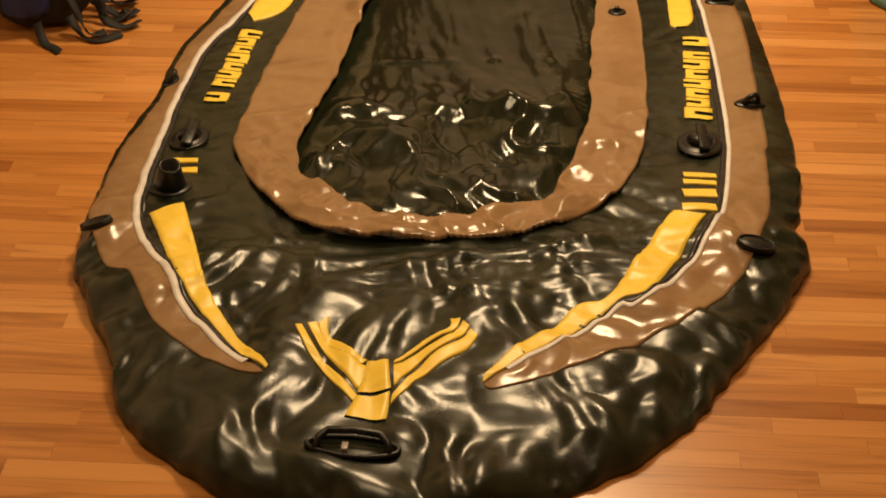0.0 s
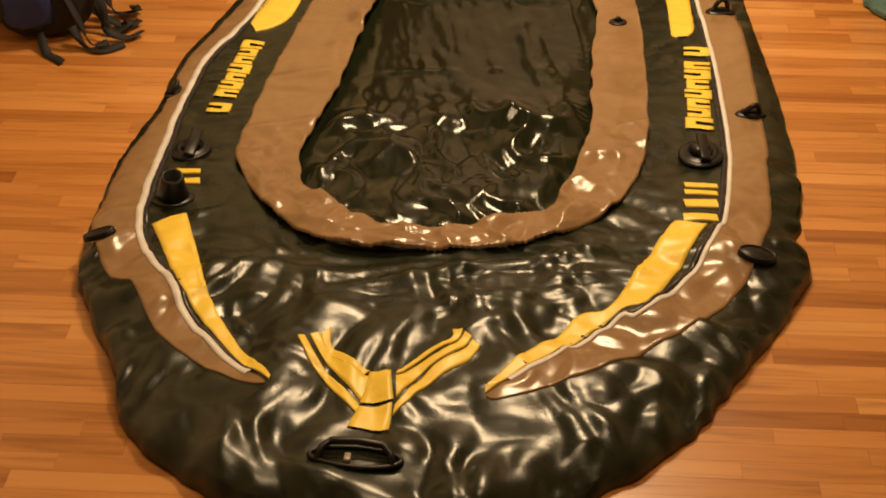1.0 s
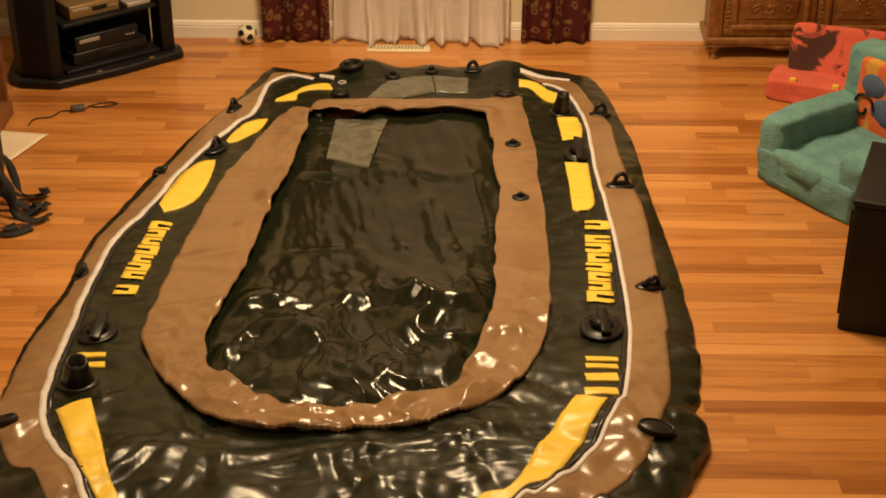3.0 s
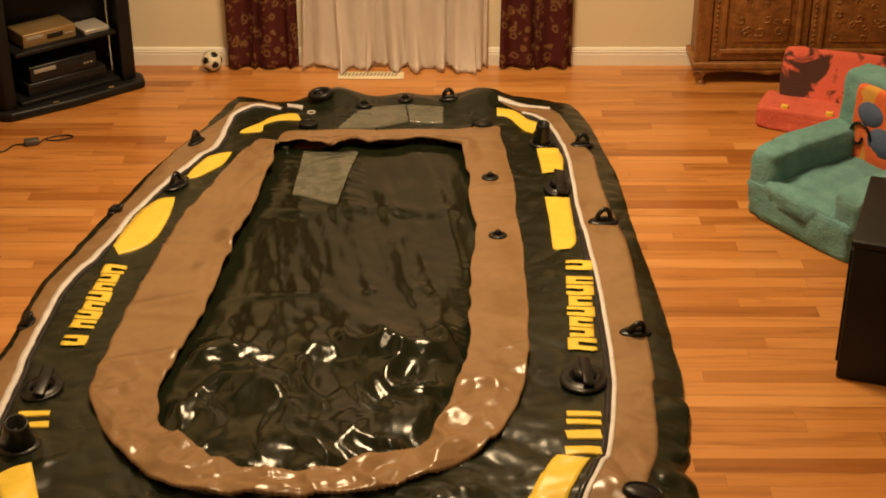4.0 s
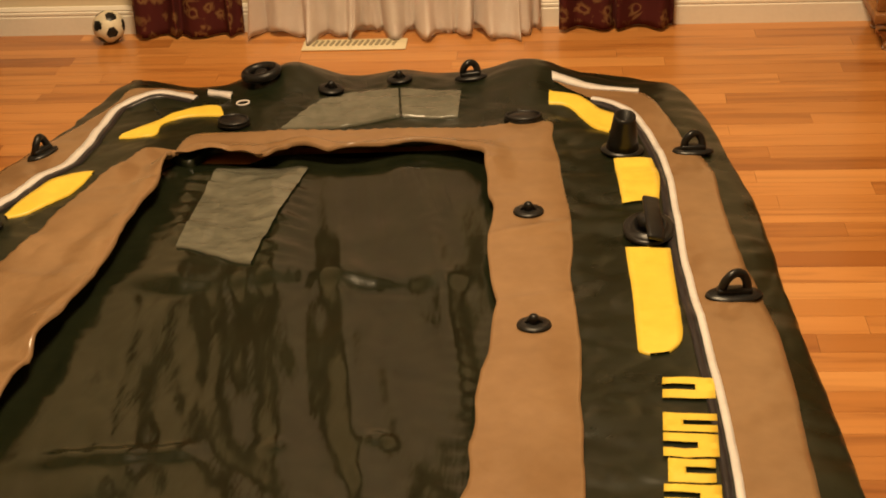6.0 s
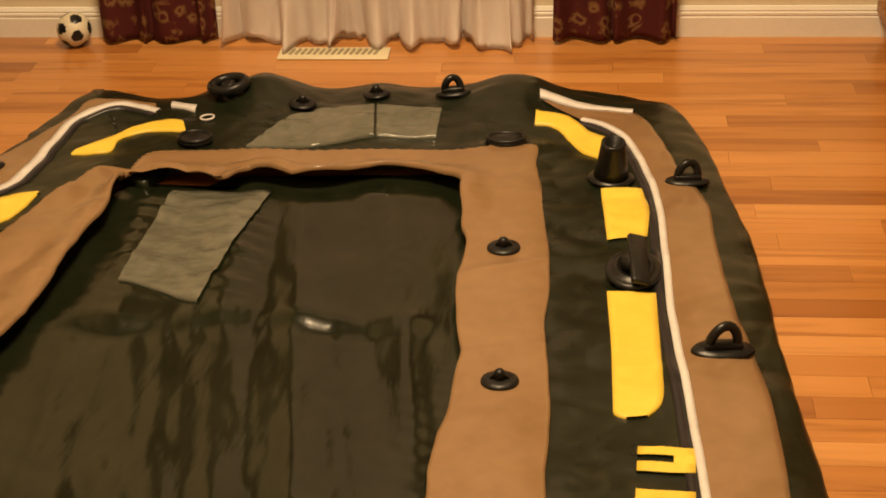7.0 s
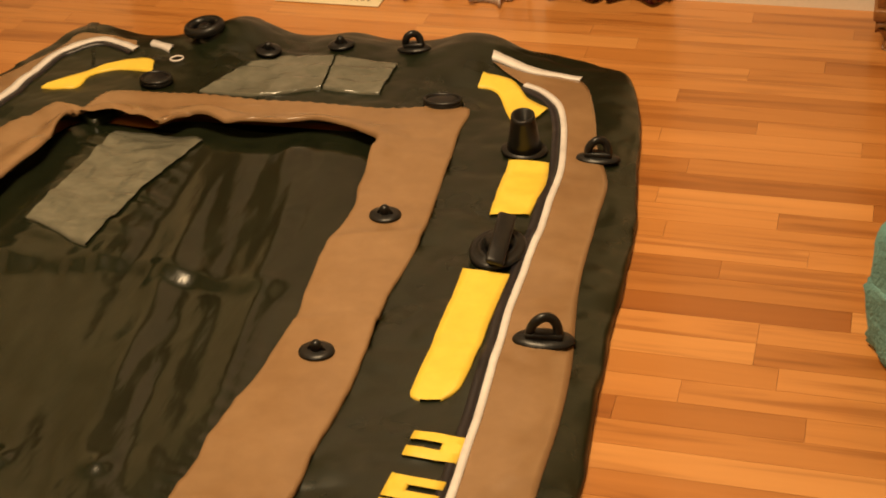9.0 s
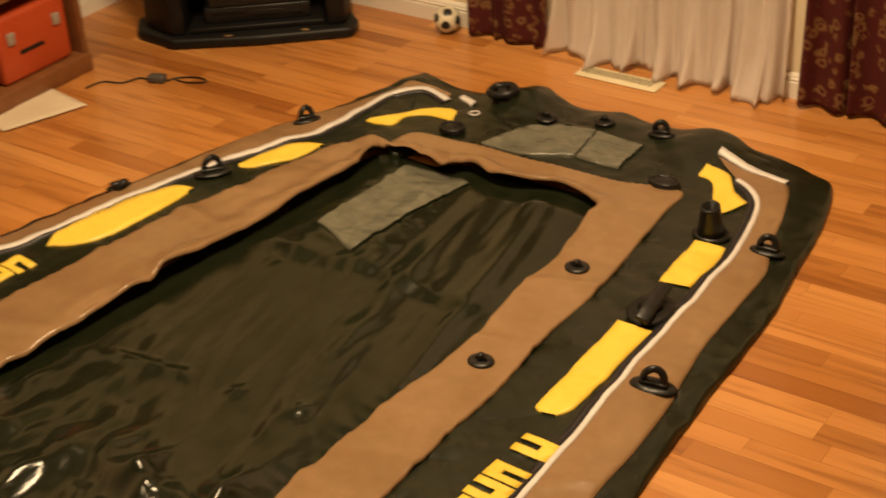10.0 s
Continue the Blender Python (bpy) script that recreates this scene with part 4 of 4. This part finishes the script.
def loose_paper():
    bm = bmesh.new()
    a, b, c, d = (-1.15, 2.92), (-1.17, 2.66), (-0.93, 2.635), (-0.845, 2.868)
    grid = []
    for i in range(13):
        row = []
        for j in range(13):
            u, v = i / 12, j / 12
            x = (a[0] * (1 - u) + d[0] * u) * (1 - v) + (b[0] * (1 - u) + c[0] * u) * v
            y = (a[1] * (1 - u) + d[1] * u) * (1 - v) + (b[1] * (1 - u) + c[1] * u) * v
            row.append(bm.verts.new((x, y, 0.003 + 0.006 * (0.5 + 0.5 * noise.noise((x * 9, y * 9, 1))) + 0.014 * max(0, 0.25 - u) * (1 - v))))
        grid.append(row)
    for i in range(12):
        for j in range(12):
            bm.faces.new((grid[i][j], grid[i][j + 1], grid[i + 1][j + 1], grid[i + 1][j]))
    bmesh.ops.recalc_face_normals(bm, faces=bm.faces)
    bmesh.ops.solidify(bm, geom=list(bm.faces), thickness=0.001)
    return tagged(link("paper_sheet", bm, PAPER), "large cream paper sheet curling on the floor", "paper")


loose_paper()

adapter = thing("power_adapter", "small grey power adapter with a tangled thin cable", "adapter", pose(-0.785, 3.09, 0.0, 0, 0, 20))
part("block", box(-0.026, -0.016, 0.0005, 0.026, 0.016, 0.022, 0.005), mottled("dusty_grey_plastic", (0.045, 0.042, 0.04), (0.085, 0.078, 0.07), 20, 90, 0.1, 0.5), adapter)
part("cable", tube([tuple(p) + (0.004,) for p in curve([(0.026, 0.0), (0.06, 0.03), (0.12, 0.035), (0.145, 0.01), (0.09, 0.0), (0.05, 0.015)], 40)], 0.0025, 6), BLACK, adapter)
part("cable", tube([tuple(p) + (0.004,) for p in curve([(-0.026, 0.0), (-0.06, 0.01), (-0.10, -0.03), (-0.16, -0.03), (-0.19, -0.08)], 40)], 0.0025, 6), BLACK, adapter)


def ribbon(points, half, thick=0.0016):
    """Flat webbing along a path, twisting a little."""
    bm, rows = bmesh.new(), []
    pts = [Vector(p) for p in points]
    for i, p in enumerate(pts):
        d = (pts[min(i + 1, len(pts) - 1)] - pts[max(i - 1, 0)]).normalized()
        side = d.cross(Vector((0, 0, 1)))
        side = (side if side.length > 1e-4 else Vector((1, 0, 0))).normalized()
        up = side.cross(d)
        tw = 0.9 * noise.noise(p * 9)
        side, up = side * math.cos(tw) + up * math.sin(tw), up * math.cos(tw) - side * math.sin(tw)
        rows.append([bm.verts.new(p + a * half * side + b * thick * up) for a, b in ((-1, -1), (1, -1), (1, 1), (-1, 1))])
    for a, b in zip(rows, rows[1:]):
        for k in range(4):
            bm.faces.new((a[k], a[(k + 1) % 4], b[(k + 1) % 4], b[k]))
    bm.faces.new(rows[0][::-1]), bm.faces.new(rows[-1])
    bmesh.ops.recalc_face_normals(bm, faces=bm.faces)
    for v in bm.verts:
        v.co.z = max(v.co.z, 0.0015)
    return bm


def backpack():
    pack = thing("backpack", "black and blue backpack slumped on the floor with loose straps", "backpack", pose(-1.0, 2.27, 0.0, 0, 0, 12))
    bm = bmesh.new()
    bmesh.ops.create_icosphere(bm, subdivisions=4, radius=1)
    for v in bm.verts:
        p = v.co.copy()
        q = Vector([math.copysign(abs(c) ** 0.62, c) for c in p])
        n = noise.noise(p * 2.3) * 0.09 + noise.noise(p * 6.0) * 0.035
        v.co = Vector((q.x * 0.160 * (1 + n), q.y * 0.12 * (1 + n), 0.185 + q.z * 0.182 * (1 + 0.4 * n) if q.z > -0.98 else 0.003))
        v.co.z = max(v.co.z, 0.003)
    part("bag", bm, PACK, pack, "slumped black nylon bag")
    bm = bmesh.new()
    bmesh.ops.create_icosphere(bm, subdivisions=3, radius=1)
    for v in bm.verts:
        q = Vector([math.copysign(abs(c) ** 0.6, c) for c in v.co])
        v.co = Vector((-0.045 + q.x * 0.075, -0.112 + q.y * 0.032, 0.15 + q.z * 0.085)) + 0.012 * noise.noise_vector(v.co * 3)
    part("front_pocket", bm, BLUE, pack, "blue nylon pocket")
    straps = [[(0.13, -0.02, 0.16), (0.17, -0.05, 0.07), (0.20, -0.08, 0.012), (0.26, -0.06, 0.03), (0.235, -0.02, 0.016)],
              [(0.12, 0.04, 0.12), (0.18, 0.05, 0.03), (0.24, 0.06, 0.012), (0.28, 0.03, 0.035), (0.27, 0.08, 0.02)],
              [(0.08, -0.12, 0.06), (0.12, -0.17, 0.012), (0.17, -0.20, 0.008), (0.24, -0.17, 0.012)],
              [(-0.02, -0.13, 0.05), (0.0, -0.19, 0.010), (0.03, -0.23, 0.008), (0.05, -0.26, 0.008)],
              [(0.10, 0.0, 0.10), (0.19, -0.02, 0.03), (0.25, -0.05, 0.012), (0.29, -0.02, 0.02)],
              [(0.12, -0.06, 0.22), (0.18, -0.09, 0.12), (0.19, -0.12, 0.04), (0.25, -0.13, 0.015), (0.30, -0.10, 0.02)],
              [(0.11, 0.05, 0.24), (0.17, 0.05, 0.15), (0.20, 0.02, 0.06), (0.23, 0.03, 0.02), (0.29, 0.07, 0.015)],
              [(0.06, -0.11, 0.20), (0.11, -0.16, 0.10), (0.14, -0.17, 0.02), (0.19, -0.15, 0.012)]]
    for s in straps:
        pts = np.array(s)
        c = np.concatenate([curve(pts[:, :2], 24), curve(pts[:, [2, 2]], 24)[:, :1]], 1)
        bm = ribbon([tuple(p) for p in c], 0.014)
        part("strap", bm, PACK, pack)
    for x, y, z in ((0.255, -0.045, 0.028), (0.272, 0.06, 0.026)):
        part("buckle", moved(box(-0.014, -0.011, -0.004, 0.014, 0.011, 0.004, 0.002), pose(x, y, z, 10, 20, 30)), BLACK, pack)


backpack()


# ---- east side: cabinet, plush chairs, black box ----
def cabinet():
    cab = thing("carved_cabinet", "carved dark wooden cabinet on curved feet by the wall", "cabinet", pose(1.622, 3.648, 0))
    w, d, h = 0.86, 0.19, 1.1
    part("body", box(0.012, 0.014, 0.075, w - 0.012, d, h, 0.004), CARVED, cab)
    part("base_rail", prism([(-0.006, -0.010), (w + 0.006, -0.010), (w + 0.006, d), (-0.006, d)], 0.062, 0.090, 0.006, 3), CARVED, cab)
    bm = bmesh.new()
    top, low = [], []
    for i in range(61):
        s = i / 60
        dip = 0.018 * abs(math.sin(s * math.pi * 3)) + 0.010
        top.append((s * w, 0.063)), low.append((s * w, 0.063 - 0.034 + dip * 0.9))
    for y in (-0.006, 0.008):
        rows = [[bm.verts.new((x, y, z)) for x, z in line] for line in (top, low)]
        for i in range(60):
            bm.faces.new((rows[0][i], rows[0][i + 1], rows[1][i + 1], rows[1][i]))
    bmesh.ops.bridge_loops(bm, edges=[e for e in bm.edges if e.is_boundary])
    bmesh.ops.recalc_face_normals(bm, faces=bm.faces)
    part("apron", bm, CARVED, cab, "scalloped carved apron")
    for x, y in ((0.03, 0.012), (w - 0.03, 0.012), (0.03, d - 0.03), (w - 0.03, d - 0.03)):
        leg = [(x, y, 0.066), (x - 0.004, y - 0.008, 0.048), (x, y - 0.002, 0.026), (x + 0.002, y - 0.008, 0.012), (x + 0.002, y - 0.012, 0.0)]
        foot = part("foot", tube(leg, [0.026, 0.024, 0.013, 0.012, 0.016], 12), CARVED, cab)
        part("glide", moved(turned([(0.014, 0), (0.015, 0.004), (0.011, 0.009), (0.001, 0.009)], 14), pose(x + 0.002, y - 0.012, 0.0005)), SILVER, foot)
    part("stile", box(0.0, 0.0, 0.088, 0.058, 0.02, h, 0.006, 3), CARVED, cab)
    part("stile", box(w - 0.058, 0.0, 0.088, w, 0.02, h, 0.006, 3), CARVED, cab)
    for k in range(2):
        x0 = 0.062 + k * (w - 0.124) / 2
        x1 = x0 + (w - 0.124) / 2 - 0.006
        door = part("door", box(x0, 0.004, 0.096, x1, 0.02, h - 0.03, 0.004), CARVED, cab)
        for a0, a1, b0, b1 in ((x0 + 0.03, x1 - 0.03, 0.125, 0.145), (x0 + 0.03, x1 - 0.03, 0.56, 0.58), (x0 + 0.03, x0 + 0.05, 0.145, 0.56), (x1 - 0.05, x1 - 0.03, 0.145, 0.56)):
            part("moulding", box(a0, -0.006, b0, a1, 0.006, b1, 0.005, 3), CARVED, door)
        part("carved_panel", box(x0 + 0.075, -0.002, 0.17, x1 - 0.075, 0.006, 0.535, 0.004), CARVED, door)
        rnd = random.Random(4 + k)
        for n in range(26):
            cx, cz = rnd.uniform(x0 + 0.09, x1 - 0.09), rnd.uniform(0.185, 0.52)
            r = rnd.uniform(0.012, 0.024)
            c = [(cx + r * (1 - s * 0.75) * math.cos(s * 5.5 + n), -0.003, cz + r * (1 - s * 0.75) * math.sin(s * 5.5 + n)) for s in np.linspace(0, 1, 10)]
            part("carving", tube(c, 0.0035, 6), CARVED, door)
        beads = 24
        for n in range(beads):
            part("bead", moved(turned([(0.0055, 0.0), (0.005, 0.003), (0.001, 0.005)], 8), pose(x0 + 0.014, 0.004, 0.12 + n * 0.019, 90, 0, 0)), CARVED, door)


cabinet()


def puffed(x0, y0, z0, x1, y1, z1, r, seed=0.0, amount=0.008):
    """A soft stuffed block: rounded edges and an uneven surface."""
    bm = bmesh.new()
    bmesh.ops.create_icosphere(bm, subdivisions=4, radius=1)
    c, s = Vector(((x0 + x1) / 2, (y0 + y1) / 2, (z0 + z1) / 2)), Vector(((x1 - x0) / 2, (y1 - y0) / 2, (z1 - z0) / 2))
    for v in bm.verts:
        q = Vector([math.copysign(abs(k) ** r, k) for k in v.co])
        q *= 1 / max(1e-6, max(abs(q.x), abs(q.y), abs(q.z)) ** (1 - r))
        p = Vector((c.x + q.x * s.x, c.y + q.y * s.y, c.z + q.z * s.z))
        p += v.co * amount * (noise.noise(p * 14 + Vector((seed, 0, 0))) + 0.5 * noise.noise(p * 34))
        p.z = max(p.z, z0 + 0.001)
        v.co = p
    return bm


def plush_chair():
    ang = math.degrees(math.atan2(-0.818, 0.575))
    ch = thing("plush_armchair", "small teal plush armchair with a printed backrest", "armchair", pose(1.635, 2.57, 0, 0, 0, ang))
    part("base", puffed(-0.005, 0.0, 0.0, 0.44, 0.47, 0.125, 0.34, 1.0), TEAL, ch)
    part("seat", puffed(0.05, 0.0, 0.06, 0.385, 0.42, 0.140, 0.50, 2.0, 0.014), TEAL, ch)
    part("armrest", puffed(-0.012, 0.015, 0.02, 0.095, 0.49, 0.235, 0.46, 3.0, 0.012), TEAL, ch)
    part("armrest", puffed(0.345, 0.015, 0.02, 0.452, 0.49, 0.225, 0.46, 4.0, 0.012), TEAL, ch)
    back = part("backrest", puffed(-0.005, 0.40, 0.04, 0.445, 0.52, 0.42, 0.46, 5.0), TEAL, ch)
    part("back_print", puffed(0.075, 0.382, 0.12, 0.37, 0.42, 0.39, 0.45, 6.0, 0.004), PRINT, back, "orange printed back panel")
    for cx, cz, r in ((0.15, 0.30, 0.055), (0.21, 0.22, 0.065), (0.29, 0.33, 0.04)):
        part("print_shape", moved(turned([(r, 0.0), (r * 0.92, 0.004), (0.001, 0.006)], 22, 1.0, 0.8), pose(cx, 0.385, cz, 90, 0, 0)), SLATE, back, "slate blue printed shape")
    c = [(0.115 + 0.05 * math.cos(a) * (1 - a / 9), 0.378, 0.215 + 0.055 * math.sin(a) * (1 - a / 9)) for a in np.linspace(0, 6.2, 26)]
    part("print_line", tube(c, 0.005, 6), BLACK, back, "black curled line")


plush_chair()

cushion = thing("folding_cushion", "coral red plush cushion with dark brown blotches leaning", "cushion", pose(1.835, 3.24, 0, 0, 0, -24))
part("seat_pad", puffed(-0.05, -0.02, 0.0, 0.42, 0.16, 0.085, 0.38, 7.0), CORAL, cushion)
part("back_pad", moved(puffed(0.0, 0.0, 0.0, 0.46, 0.07, 0.225, 0.34, 8.0), pose(0.0, 0.10, 0.045, -20, 0, 3)), RED_PLUSH, cushion)
for x in (0.055, 0.215):
    part("tag", moved(box(-0.012, -0.006, 0, 0.012, 0.006, 0.02, 0.002), pose(x, 0.0, 0.079, 0, 0, 10)), YELLOW, cushion)

chest = thing("black_cabinet", "tall black cabinet with a blue gadget on its top", "cabinet", pose(1.86, 1.97, 0, 0, 0, -20))
part("body", box(0.0, -0.4, 0.0, 0.4, 0.0, 0.40, 0.006), BLACK_MATT, chest)
part("top", box(-0.006, -0.406, 0.401, 0.406, 0.006, 0.42, 0.005), BLACK_MATT, chest)
part("door", box(-0.008, -0.38, 0.04, 0.0, -0.02, 0.38, 0.003), BLACK_MATT, chest)
gadget = thing("gadget", "blue and silver gadget lying on the black cabinet", "gadget", pose(1.92, 1.93, 0.421, 0, 0, 20))
part("case", box(-0.03, -0.05, 0, 0.03, 0.02, 0.028, 0.006), SLATE, gadget)
part("strip", box(-0.031, -0.048, 0.010, -0.028, 0.018, 0.016, 0.001), SILVER, gadget)


# ---- oak strip floor, laid last ----
structure_floor = tagged(link("floor", box(WEST - 0.1, SOUTH - 0.1, -0.10, EAST + 0.1, NORTH + 0.1, -0.0125, 0), SHELF_WOOD, smooth=False),
                         "varnished oak strip floor, boards running across", kind="structure")
PITCH, GAP = 0.057, 0.0005
rnd = random.Random(11)
boards = []
row = 0
y = NORTH
while y - PITCH > SOUTH:
    x = WEST - rnd.choice((0.0, 0.12, 0.24, 0.36))
    while x < EAST:
        ln = rnd.choice((0.28, 0.38, 0.5, 0.62, 0.78, 0.95))
        a, b = max(x, WEST), min(x + ln, EAST)
        if b - a > 0.02:
            boards.append((a, y - PITCH, round(b - a, 3)))
        x += ln
    y -= PITCH
    row += 1
NEAR = [b for b in boards if b[0] + b[2] > -1.12 and b[0] < 2.15 and 0.15 < b[1]]
ON_PLAN = sorted(NEAR, key=lambda b: (b[0] + b[2] / 2 - 0.5) ** 2 * 0.5 + (b[1] - 2.0) ** 2)[:300]
taken = set(ON_PLAN)
shared = {}


def plank_bm(ln, bm, x=0.0, y=0.0):
    x0, x1, y0, y1 = x + GAP / 2, x + ln - GAP / 2, y + GAP / 2, y + PITCH - GAP / 2
    low = [bm.verts.new(p) for p in ((x0, y0, -0.012), (x1, y0, -0.012), (x1, y1, -0.012), (x0, y1, -0.012))]
    top = [bm.verts.new(p) for p in ((x0, y0, 0), (x1, y0, 0), (x1, y1, 0), (x0, y1, 0))]
    for i in range(4):
        bm.faces.new((low[i], low[(i + 1) % 4], top[(i + 1) % 4], top[i]))
    bm.faces.new(top)


for x, y, ln in ON_PLAN:
    if ln not in shared:
        bm = bmesh.new()
        plank_bm(ln, bm)
        me = bpy.data.meshes.new("plank")
        bm.to_mesh(me)
        bm.free()
        me.materials.append(OAK)
        shared[ln] = me
    ob = new("plank", shared[ln])
    ob.parent = structure_floor
    ob.location = (x, y, 0)
rest = bmesh.new()
for b in boards:
    if b not in taken:
        plank_bm(b[2], rest, b[0], b[1])
tagged(part("plank_field", rest, OAK, structure_floor, smooth=False), kind="stuff")
